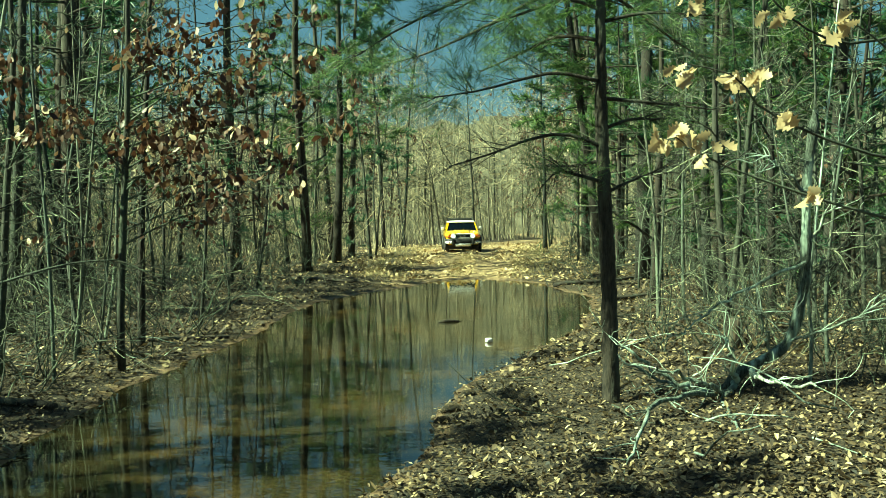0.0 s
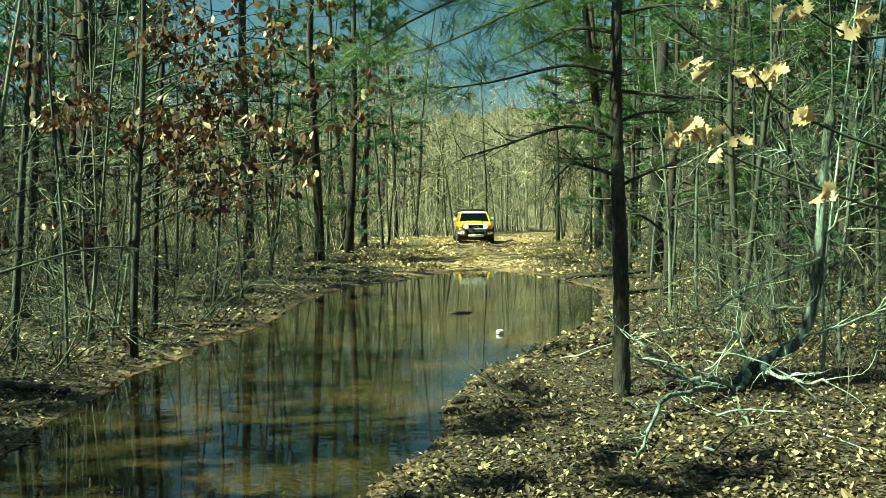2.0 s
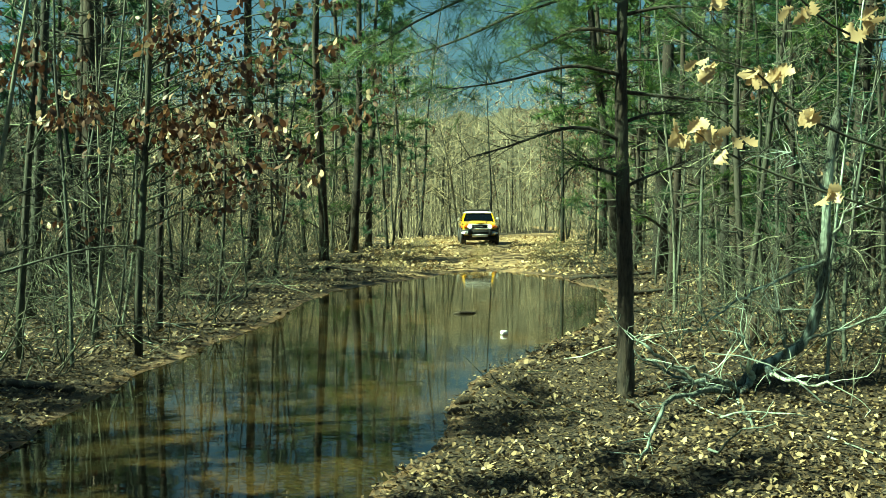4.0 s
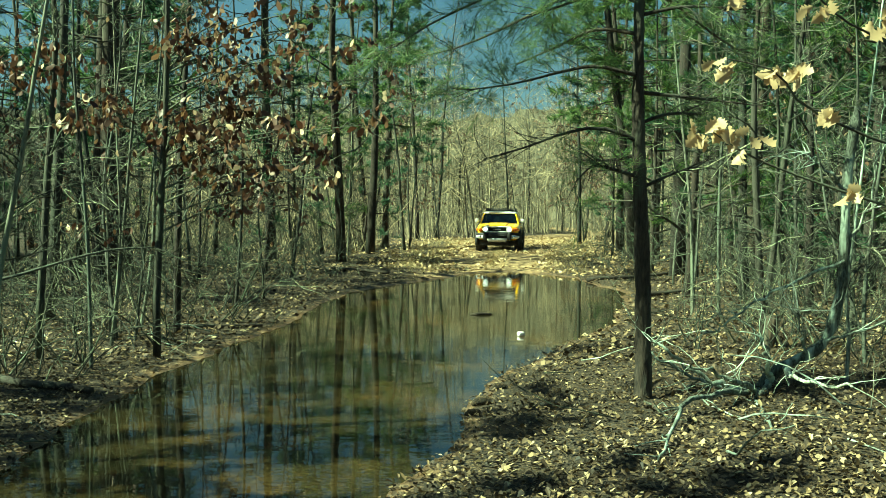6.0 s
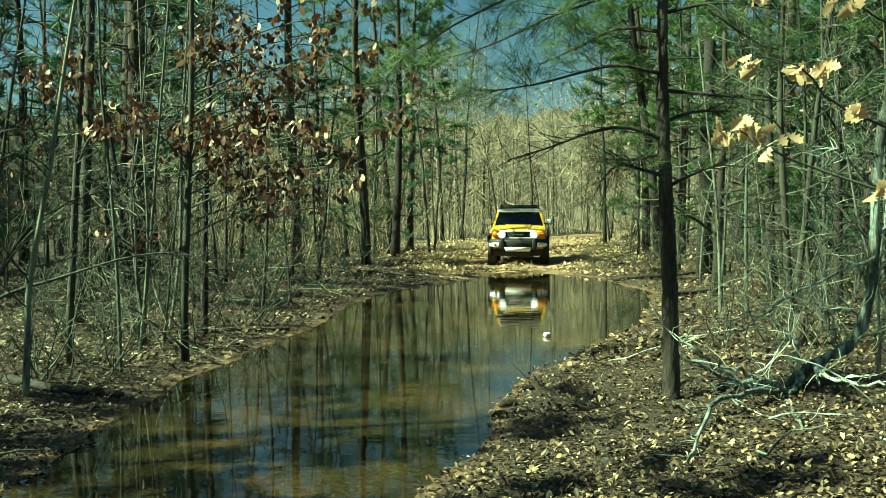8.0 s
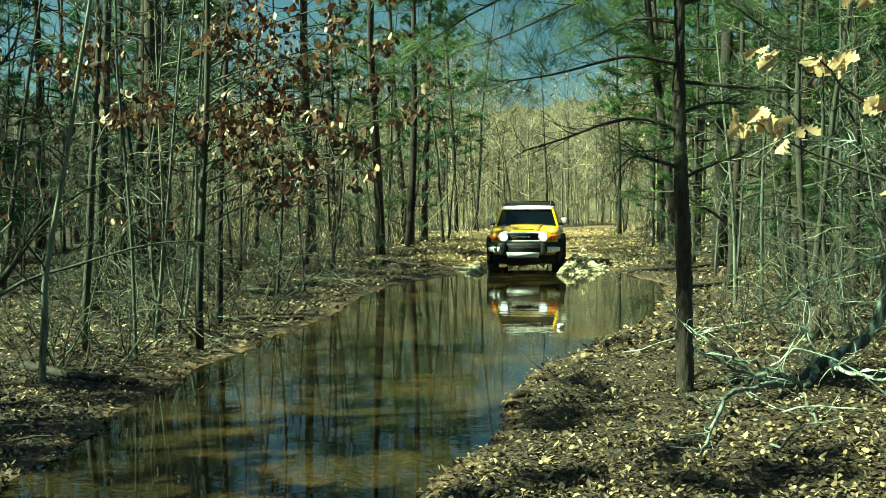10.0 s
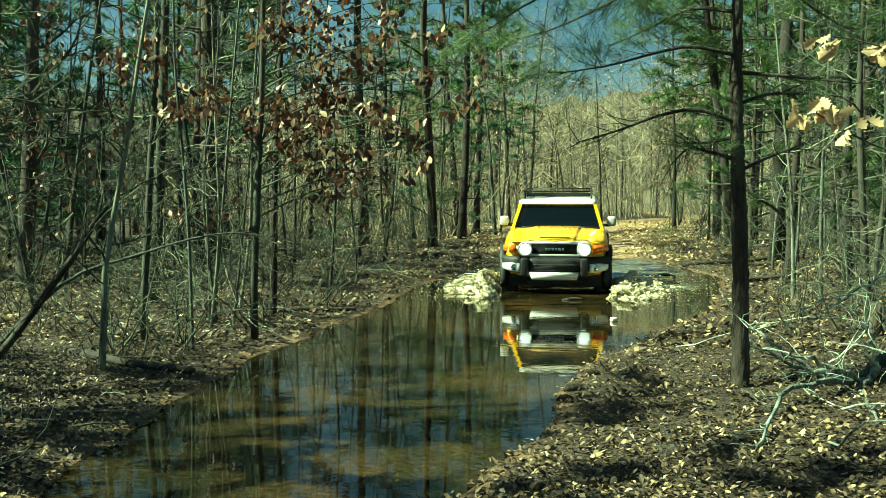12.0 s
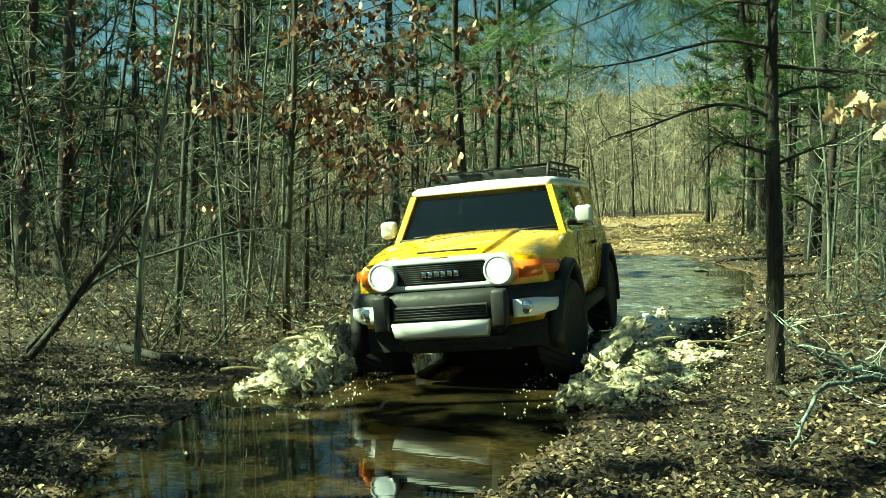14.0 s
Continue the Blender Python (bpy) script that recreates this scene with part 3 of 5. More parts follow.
    for x, y in ((-9.5, 68.0), (-6.0, 76.0), (-14.0, 74.0), (14.0, 90.0)):
        put(pines[2], x, y, rng.uniform(1.05, 1.3))
    # unseen pines added left of the view to shade the near left bank
    for x, y in ((-9.2, 4.2), (-12.2, 5.0), (-11.6, 3.2)):
        put(pines[rng.randrange(3)], x, y, rng.uniform(0.55, 0.8))
    # more added pines out of view, their low boughs shade the near water
    for x, y in ((-6.4, 3.0), (-7.8, 2.2), (-6.8, 4.2), (-9.3, 3.2), (-6.0, 1.4), (-10.2, 1.6)):
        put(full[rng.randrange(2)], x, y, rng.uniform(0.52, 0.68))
    # a belt of close-set pines in the depth of the woods
    for k in range(24):
        y = rng.uniform(20, 36)
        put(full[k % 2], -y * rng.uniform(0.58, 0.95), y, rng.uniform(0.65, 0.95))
    for k in range(9):
        y = rng.uniform(36, 44)
        put(pines[(0, 1)[k % 2]], -y * rng.uniform(0.30, 0.72), y, rng.uniform(0.85, 1.05))
    for k in range(20):
        y = rng.uniform(24, 50)
        put(full[k % 2], y * rng.uniform(0.27, 0.68), y, rng.uniform(0.8, 1.2))
    scatter(young, 24, (-12, -3.4), (7, 22), (0.75, 1.15), 0.8, 0.7)
    scatter(young, 30, (3.2, 12), (8, 24), (0.75, 1.15), 0.8, 0.7)
    scatter(young, 38, (-26, 26), (20, 45), (0.9, 1.4), 0.6, 0.9)
    scatter(bare[:2] + bare[3:], 16, (-16, -4.4), (11, 30), (0.75, 1.1), 1.6, 1.4)
    scatter(bare[:2] + bare[3:], 20, (4.2, 18), (13, 32), (0.75, 1.1), 1.4, 1.4)
    scatter(bare[:2] + bare[3:], 40, (-34, 34), (28, 62), (0.7, 1.0), 0.8, 1.6)
    scatter(young_pines, 10, (-26, -10), (14, 34), (1.0, 1.5), 2.0, 2.2)
    scatter(young_pines, 10, (8, 26), (18, 46), (1.0, 1.5), 2.0, 2.2)
    scatter(pines, 7, (-22, -10), (14, 34), (0.8, 1.0), 2.0, 2.5)
    scatter(pines, 15, (4.5, 20), (12, 34), (0.7, 1.0), 2.0, 2.2)
    # unseen trees added behind the camera to darken reflections and block skylight
    for _ in range(30):
        x, y = rng.uniform(-22, 22), rng.uniform(-24, 3)
        if abs(x) < 4.5 and y > -5 or y > 0 and abs(x) < 8:
            continue
        put(rng.choice((bare[3], pines[1], bare[1])), x, y, rng.uniform(0.7, 1.0))
    scatter(low, 28, (-13, -3.3), (7, 26), (0.7, 1.2), 0.5, 0.6)
    scatter(low, 38, (3.0, 13), (7.5, 28), (0.7, 1.2), 0.5, 0.6)
    scatter(low, 34, (-30, 30), (26, 60), (0.9, 1.5), 0.4, 0.9)


def grow_far_woods():
    """The woods beyond the bend, too many to count."""
    rng, g, tw = random.Random(77), Geo(), Geo()
    for _ in range(430):
        y = rng.uniform(60, 120)
        x = rng.uniform(-0.36, 0.30) * y
        if abs(x - road_x(y)) < 3.2 and y < 74:
            continue
        open_sky = -0.02 < x / y < 0.085
        h, r = y * (rng.uniform(0.11, 0.16) if open_sky else rng.uniform(0.13, 0.22)), rng.uniform(0.03, 0.085)
        pts = wander((x, y, land(x, y) - 0.2), (rng.gauss(0, 0.05), 0, 1), h, 6, rng, 0.04)
        g.tube(pts, taper(r, r * 0.2, 7), 5, False)
        for _ in range(17):
            p, _d = along(pts, rng.uniform(0.1, 0.98))
            a = rng.uniform(0, 6.28)
            b = wander(p, (math.cos(a), math.sin(a), 0.5), rng.uniform(1.2, 3.4), 3, rng, 0.2)
            tw.tube(b, taper(0.026, 0.010, 4), 3, False)
            for _ in range(2):
                q, d = along(b, rng.uniform(0.3, 1))
                tw.tube(wander(q, d + Vector((rng.gauss(0, 0.7), rng.gauss(0, 0.7), 0.3)), rng.uniform(0.6, 1.6), 2, rng, 0.2), (0.020, 0.014, 0.009), 3, False)
    for _ in range(1000):
        y = rng.uniform(34, 92)
        x = rng.uniform(-0.45, 0.3 if y > 48 else -0.12) * y
        if abs(x - road_x(y)) < road_half(y) + 0.4 and y < 80:
            continue
        for _ in range(3):
            a = rng.uniform(0, 6.28)
            b = wander((x + rng.gauss(0, 0.5), y + rng.gauss(0, 0.5), land(x, y) - 0.1), (math.cos(a) * 0.4, math.sin(a) * 0.4, 1), rng.uniform(1.0, 3.6), 3, rng, 0.15)
            tw.tube(b, taper(0.022, 0.008, 4), 3, False)
            for _ in range(2):
                q, d = along(b, rng.uniform(0.3, 1))
                tw.tube(wander(q, d + Vector((rng.gauss(0, 0.8), rng.gauss(0, 0.8), 0.2)), rng.uniform(0.5, 1.2), 1, rng), (0.012, 0.006), 3, False)
    root = tagged(new("far_woods"), "dense far bare grey-brown woods", "woods", kind="stuff")
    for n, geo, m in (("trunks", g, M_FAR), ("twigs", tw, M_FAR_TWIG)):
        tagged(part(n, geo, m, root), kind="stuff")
    # a wooded rise closes the distance on all sides
    v, f, n = [], [], 700
    for i in range(n):
        a = 2 * math.pi * i / n
        for k, (rad, z) in enumerate(((128, -1), (130, 9), (133, 18))):
            zz = z + (k > 0) * (2.5 * noise.noise((math.cos(a) * 6, math.sin(a) * 6, k)) + (k == 2) * (rng.uniform(-0.7, 0.7) - 2.0))
            v.append((math.sin(a) * rad, math.cos(a) * rad, zz))
    for i in range(n):
        j = (i + 1) % n
        for k in (0, 1):
            f.append((i * 3 + k, j * 3 + k, j * 3 + k + 1, i * 3 + k + 1))
    me = bpy.data.meshes.new("backdrop")
    me.from_pydata(v, [], f)
    me.materials.append(M_RISE)
    tagged(new("backdrop", me), "distant grey-brown wooded rise", "backdrop", kind="structure")


def rise_build(nt, p, n):
    a = noise_tex(nt, coords(nt, (1, 1, 0.14)), 2.2, 10, 0.8)
    nt.links.new(ramp(nt, a, [(0.38, (0.035, 0.034, 0.026)), (0.64, (0.25, 0.228, 0.16))]), p.inputs["Base Color"])
    p.inputs["Roughness"].default_value = 1.0


M_RISE = material("distant woods", rise_build)


# ---- the trees by the water ----
def spline(pts, n):
    """A smooth path through a few points."""
    pts = [Vector(p) for p in pts]
    out = []
    for i in range(n):
        t = i / (n - 1) * (len(pts) - 1)
        k = min(int(t), len(pts) - 2)
        u = t - k
        p0, p1, p2, p3 = pts[max(k - 1, 0)], pts[k], pts[k + 1], pts[min(k + 2, len(pts) - 1)]
        out.append(0.5 * (2 * p1 + (p2 - p0) * u + (2 * p0 - 5 * p1 + 4 * p2 - p3) * u * u + (3 * p1 - p0 - 3 * p2 + p3) * u ** 3))
    return out


def twiggy(geo, path, rng, count, length, r):
    tips = []
    for _ in range(count):
        q, d = along(path, rng.uniform(0.2, 1))
        tw = wander(q, d + Vector((rng.gauss(0, 0.5), rng.gauss(0, 0.5), rng.gauss(0.1, 0.45))), length * rng.uniform(0.4, 1.2), 4, rng, 0.16)
        geo.tube(tw, taper(r, r * 0.4, 5), 3, False)
        tips.append((tw[-1], tw[-1] - tw[-2]))
    return tips


def bank_pine():
    rng = random.Random(5)
    root = thing("pine_tree", "young pine at the water's edge with dead lower boughs", "pine", "pines")
    t = Geo()
    path = spline(((1.30, 7.37, -0.05), (1.285, 7.37, 1.11), (1.25, 7.37, 2.13), (1.25, 7.37, 3.25), (1.28, 7.4, 5.2), (1.3, 7.4, 8.0)), 240)
    t.log(path, [0.069 - 0.054 * i / 239 + 0.028 * math.exp(-i / 5) for i in range(240)], 22, 0.012, 1.0)
    part("trunk", t, M_BANK_BARK, root)
    boughs = (
        ((1.25, 7.35, 2.08), (0.95, 7.3, 2.18), (0.65, 7.25, 2.13), (0.38, 7.2, 2.03), (0.05, 7.1, 1.93)),
        ((1.25, 7.35, 2.58), (0.92, 7.3, 2.65), (0.65, 7.3, 2.61), (0.30, 7.2, 2.51), (-0.05, 7.1, 2.45)),
        ((1.25, 7.35, 2.90), (0.92, 7.4, 2.95), (0.66, 7.5, 2.85), (0.31, 7.5, 2.70)),
        ((1.26, 7.38, 2.46), (1.76, 7.4, 2.41), (2.14, 7.4, 2.36)),
        ((1.26, 7.35, 1.80), (1.02, 7.2, 1.86), (0.87, 7.15, 1.88), (0.74, 7.1, 1.76)),
        ((1.26, 7.38, 2.22), (1.50, 7.45, 2.30), (1.80, 7.5, 2.30)),
        ((1.27, 7.38, 1.72), (1.50, 7.5, 1.82), (1.72, 7.6, 1.90)),
        ((1.25, 7.38, 3.05), (1.60, 7.3, 3.10), (2.0, 7.2, 3.05)),
        ((1.25, 7.35, 3.25), (0.9, 7.2, 3.35), (0.5, 7.0, 3.25), (0.1, 6.9, 3.05)),
        ((1.25, 7.38, 1.98), (1.05, 7.6, 1.95), (0.85, 7.8, 1.97)),
        ((1.25, 7.35, 3.50), (0.70, 7.2, 3.42), (0.20, 7.0, 3.17), (-0.30, 6.9, 2.92), (-0.58, 6.8, 2.72)),
        ((1.26, 7.40, 3.42), (0.80, 7.7, 3.32), (0.30, 8.0, 3.12), (-0.15, 8.1, 2.95), (-0.45, 8.2, 2.90)),
        ((1.25, 7.40, 3.15), (0.95, 7.1, 3.16), (0.60, 6.9, 3.02), (0.35, 6.8, 2.92)),
        ((1.26, 7.38, 3.30), (1.55, 7.6, 3.20), (1.95, 7.9, 3.00), (2.25, 8.0, 2.85)),
    )
    green = Geo()
    for i, b in enumerate(boughs):
        g = Geo()
        p = spline(b, 10)
        g.tube(p, taper(0.017, 0.005, 10), 6, False)
        tips = twiggy(g, p, rng, 16, 0.36, 0.0045)
        part("bough", g, M_BANK_BARK, root)
        if i in (1, 2, 4, 5, 7, 8) or i > 9:
            for q, d in tips:
                for _ in range(4 if i in (1, 2, 8) or i > 9 else 2):
                    green.tuft(q + Vector((rng.gauss(0, 0.07), rng.gauss(0, 0.07), rng.gauss(0, 0.07))), d, rng, 22, 0.17, 0.0018)
    for _ in range(26):
        q, _d = along(path, rng.uniform(0.62, 0.98))
        a = rng.uniform(0, 6.28)
        g = Geo()
        p = wander(q, (math.cos(a), math.sin(a), 0.2), rng.uniform(0.6, 1.6), 5, rng, 0.12)
        g.tube(p, taper(0.016, 0.004, 6), 5, False)
        tips = twiggy(g, p, rng, 9, 0.35, 0.0045)
        part("bough", g, M_BANK_BARK, root)
        for q, d in tips:
            green.tuft(q, d, rng, 20, 0.18, 0.003)
    tagged(part("needles", green, M_NEEDLE, root), kind="stuff")


def dead_snag():
    rng = random.Random(6)
    root = thing("dead_tree", "crooked broken dead tree with pale green lichen", "dead tree")
    t = Geo()
    path = spline(((2.20, 7.6, 0.03), (2.38, 7.6, 0.26), (2.75, 7.6, 0.48), (2.89, 7.6, 0.89), (2.92, 7.6, 1.21), (2.93, 7.6, 1.76), (3.01, 7.6, 2.37)), 70)
    t.log(path, [(0.047 - 0.010 * i / 69) * (1 + 0.12 * math.sin(i * 0.7)) * (1 if i < 67 else 0.6) for i in range(70)], 12, 0.009, 0.7)
    part("trunk", t, M_MOTTLED, root, "dark broken trunk with lichen patches")
    limbs_at = (
        ((2.26, 7.55, 0.12), (1.89, 7.3, 0.20), (1.63, 7.25, 0.34), (1.44, 7.2, 0.48), (1.33, 7.15, 0.56)),
        ((2.24, 7.5, 0.10), (1.79, 6.9, 0.22), (1.46, 6.6, 0.22), (1.25, 6.0, 0.16), (1.06, 5.4, 0.12)),
        ((2.9, 7.55, 1.15), (2.34, 7.5, 0.9), (2.02, 7.45, 0.72), (1.85, 7.4, 0.6)),
        ((2.3, 7.5, 0.2), (2.2, 7.2, 0.4), (2.1, 7.0, 0.62)),
        ((2.3, 7.5, 0.2), (2.1, 7.1, 0.12), (1.95, 6.4, 0.14), (1.9, 6.0, 0.12)),
        ((2.75, 7.6, 0.5), (3.2, 7.4, 0.7), (3.7, 7.2, 1.1)),
        ((2.6, 7.55, 0.4), (2.5, 7.3, 0.6), (2.35, 7.1, 0.85)),
        ((2.92, 7.58, 1.3), (3.05, 7.5, 1.5), (3.1, 7.45, 1.9), (3.12, 7.4, 2.4)),
        ((2.93, 7.58, 1.7), (2.7, 7.5, 1.9), (2.55, 7.45, 2.0)),
        ((2.45, 7.55, 0.3), (2.35, 7.0, 0.3), (2.5, 6.4, 0.35)),
        ((2.2, 7.4, 0.12), (1.8, 7.5, 0.2), (1.4, 7.6, 0.4)),
        ((2.2, 7.4, 0.12), (1.9, 7.0, 0.3), (1.5, 6.7, 0.45)),
    )
    for b in limbs_at:
        g = Geo()
        p = spline(b, 16)
        for q in p[1:]:
            q += Vector((rng.gauss(0, 0.013), rng.gauss(0, 0.02), rng.gauss(0, 0.013)))
        thick = 0.013 if b[0][2] > 0.35 else 0.025
        g.tube(p, [r * rng.uniform(0.85, 1.2) for r in taper(thick, thick * 0.3, 16)], 7, False)
        for q, d in twiggy(g, p, rng, 12, 0.30, 0.0058):
            g.tube(wander(q, d + Vector((rng.gauss(0, 0.05), rng.gauss(0, 0.05), rng.gauss(0.02, 0.05))), rng.uniform(0.06, 0.18), 3, rng, 0.3), (0.004, 0.003, 0.003, 0.002), 3, False)
        part("limb", g, M_LICHEN, root)


def near_oak():
    """A young oak close by whose last pale leaves catch the sun."""
    rng = random.Random(8)
    root = thing("sapling", "young oak with a few large pale tan dead leaves", "sapling", "saplings")
    t = Geo()
    stem = spline(((2.55, 4.5, 0.0), (2.50, 4.52, 0.7), (2.44, 4.5, 1.4), (2.36, 4.48, 2.0), (2.32, 4.5, 2.6), (2.34, 4.5, 3.4)), 22)
    t.tube(stem, taper(0.022, 0.008, 22), 7)
    part("trunk", t, M_BARK, root)
    for b in (((2.34, 4.5, 2.4), (1.90, 4.4, 2.30), (1.60, 4.35, 2.42), (1.42, 4.3, 2.62)),
              ((2.40, 4.5, 1.72), (1.95, 4.4, 1.80), (1.50, 4.35, 1.98), (1.34, 4.3, 2.14), (1.12, 4.3, 2.2)),
              ((2.44, 4.5, 1.40), (1.85, 4.4, 1.55), (1.30, 4.35, 1.74), (1.05, 4.3, 1.88)),
              ((2.36, 4.5, 2.0), (2.1, 4.4, 2.25), (1.84, 4.3, 2.40))):
        g = Geo()
        p = spline(b, 10)
        g.tube(p, taper(0.009, 0.003, 10), 5, False)
        twiggy(g, p, rng, 4, 0.16, 0.002)
        part("limb", g, M_BARK, root)
    for (x, y, z), n in (((1.02, 4.3, 1.88), 4), ((1.12, 4.3, 1.93), 5), ((1.22, 4.3, 1.84), 2), ((1.12, 4.3, 2.18), 3), ((1.33, 4.3, 2.15), 4),
                         ((1.45, 4.3, 2.15), 4), ((1.55, 4.3, 1.97), 2), ((1.53, 4.3, 2.42), 3), ((1.84, 4.3, 2.37), 4), ((1.66, 4.3, 1.60), 2), ((1.16, 4.3, 2.5), 3)):
        for _ in range(n + 3):
            lf = Geo()
            q = (x + rng.gauss(0, 0.03), y + rng.gauss(0, 0.03), z + rng.gauss(0, 0.022))
            lf.lobed(q, (rng.gauss(0, 0.7), rng.gauss(0, 0.4), -0.7), rng.uniform(0.06, 0.095), rng)
            part("leaf", lf, M_TAN, root)


def left_oak():
    """Drooping sprays of dry leaves over the far bank."""
    rng = random.Random(9)
    for x, y, sprays in ((-3.3, 9.6, ((-0.3, 2.45), (0.3, 2.5), (0.7, 2.55), (1.0, 2.6), (1.25, 2.52), (1.55, 2.2), (1.7, 2.05), (1.3, 1.75), (1.1, 3.0), (1.4, 3.1), (0.9, 2.3), (1.45, 2.35), (0.2, 3.3), (0.6, 3.4), (1.0, 3.55), (1.5, 3.4), (1.8, 2.75), (2.0, 3.25), (2.2, 2.4), (2.4, 2.95), (2.1, 3.6), (1.9, 1.9))),
                         (-4.4, 9.3, ((0.1, 3.0), (-0.3, 3.0), (0.5, 2.45), (0.9, 2.5)))):
        root = thing("oak_tree", "young oak hung with curled red-brown dry leaves", "tree", "oaks")
        t = Geo()
        path = wander((x, y, land(x, y) - 0.1), (0.02, 0, 1), 6.5, 10, rng, 0.03)
        t.tube(path, taper(0.045, 0.012, 11), 8)
        part("trunk", t, M_BARK, root)
        lf = Geo()
        for dx, z in sprays:
            g = Geo()
            p, _ = along(path, min(0.9, max(0.1, (z - 0.35) / 6.5)))
            end = Vector((x + dx, y + rng.uniform(-0.5, 0.3), z))
            sp = spline((p, p.lerp(end, 0.5) + Vector((0, 0, 0.10)), end), 8)
            g.tube(sp, taper(0.011, 0.003, 8), 5, False)
            tips = twiggy(g, sp, rng, 7, 0.28, 0.0025)
            part("limb", g, M_TWIG, root)
            for q, d in tips + [(sp[-1], sp[-1] - sp[-2])]:
                for _ in range(7):
                    lf.leaf(q + Vector((rng.gauss(0, 0.07), rng.gauss(0, 0.07), rng.gauss(0, 0.05))), (rng.gauss(0, 0.6), rng.gauss(0, 0.6), -0.8), rng.uniform(0.07, 0.12), rng)
        tagged(part("leaves", lf, M_OAK, root), kind="stuff")


def leaf_litter():
    rng, g = random.Random(12), Geo()
    count = 0
    while count < 88000:
        y = 3.2 + 26 * rng.random() ** 2.1
        x = rng.uniform(-0.62, 0.62) * (y + 1.5)
        s = shore_gap(x, y)
        if s < -0.02 or (s < 0.4 and rng.random() > 0.8):
            continue
        if y > 24 and abs(x - road_x(y)) < 1.6:
            continue
        count += 1
        a, l, w = rng.uniform(0, 6.28), rng.uniform(0.020, 0.050), rng.uniform(0.006, 0.016)
        tilt, roll = rng.gauss(0, 0.4), rng.gauss(0, 0.45)
        d = Vector((math.cos(a), math.sin(a), tilt)) * l
        s = Vector((-math.sin(a), math.cos(a), roll)) * w
        p = Vector((x, y, max(0.004, land(x, y)) + rng.uniform(0.005, 0.035)))
        n = Vector((0, 0, rng.uniform(-0.5, 1.0) * w))
        b = len(g.v)
        if y < 8.5:
            j = [rng.uniform(0.55, 1.25) for _ in range(4)]
            g.v += [tuple(q) for q in (p, p + d * 0.28 - s * j[0] + n, p + d * 0.7 - s * j[1] + n, p + d, p + d * 0.66 + s * j[2] + n, p + d * 0.25 + s * j[3] + n)]
            g.f += [(b, b + 1, b + 2, b + 3), (b, b + 3, b + 4, b + 5)]
        else:
            g.v += [tuple(p), tuple(p + d * 0.5 - s + n), tuple(p + d), tuple(p + d * 0.5 + s + n)]
            g.f += [(b, b + 1, b + 2), (b, b + 2, b + 3)]
    for _ in range(7000):
        x, y, a, l = rng.uniform(-7, 7), rng.uniform(-7, 3.3), rng.uniform(0, 6.28), rng.uniform(0.03, 0.07)
        if shore_gap(x, y) < 0.05:
            continue
        p = Vector((x, y, land(x, y) + rng.uniform(0.005, 0.03)))
        d, w = Vector((math.cos(a), math.sin(a), rng.gauss(0, 0.3))) * l, Vector((-math.sin(a), math.cos(a), rng.gauss(0, 0.3))) * l * 0.35
        b = len(g.v)
        g.v += [tuple(p), tuple(p + d * 0.5 - w), tuple(p + d), tuple(p + d * 0.5 + w)]
        g.f += [(b, b + 1, b + 2), (b, b + 2, b + 3)]
    placed = 0
    while placed < 30000:
        y = rng.uniform(9, 32)
        x = rng.uniform(-0.75, 0.55) * y
        if shore_gap(x, y) < 0.08 or y > 24 and abs(x - road_x(y)) < 2.5:
            continue
        placed += 1
        a, l = rng.uniform(0, 6.28), rng.uniform(0.05, 0.095)
        p = Vector((x, y, land(x, y) + rng.uniform(0.005, 0.04)))
        d, w = Vector((math.cos(a), math.sin(a), rng.gauss(0, 0.4))) * l, Vector((-math.sin(a), math.cos(a), rng.gauss(0, 0.4))) * l * 0.35
        b = len(g.v)
        g.v += [tuple(p), tuple(p + d * 0.5 - w), tuple(p + d), tuple(p + d * 0.5 + w)]
        g.f += [(b, b + 1, b + 2), (b, b + 2, b + 3)]
    tagged(new("leaf_litter", g.mesh("leaf_litter", M_LITTER, False)), "fallen dry tan and brown leaves over the ground", "leaves", kind="stuff")
    g = Geo()
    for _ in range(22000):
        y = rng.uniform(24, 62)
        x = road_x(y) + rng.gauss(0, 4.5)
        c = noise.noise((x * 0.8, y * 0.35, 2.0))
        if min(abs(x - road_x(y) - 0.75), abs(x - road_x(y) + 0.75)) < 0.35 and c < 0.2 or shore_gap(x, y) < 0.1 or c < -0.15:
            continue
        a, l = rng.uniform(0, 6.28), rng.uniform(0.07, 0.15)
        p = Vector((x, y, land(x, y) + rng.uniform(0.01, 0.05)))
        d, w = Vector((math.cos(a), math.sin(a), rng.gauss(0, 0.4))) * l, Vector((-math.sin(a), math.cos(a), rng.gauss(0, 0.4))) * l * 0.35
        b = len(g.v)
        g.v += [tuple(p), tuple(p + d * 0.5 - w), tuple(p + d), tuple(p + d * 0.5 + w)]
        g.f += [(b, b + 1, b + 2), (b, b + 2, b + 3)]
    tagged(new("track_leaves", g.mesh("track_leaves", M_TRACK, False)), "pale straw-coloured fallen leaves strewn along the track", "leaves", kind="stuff")


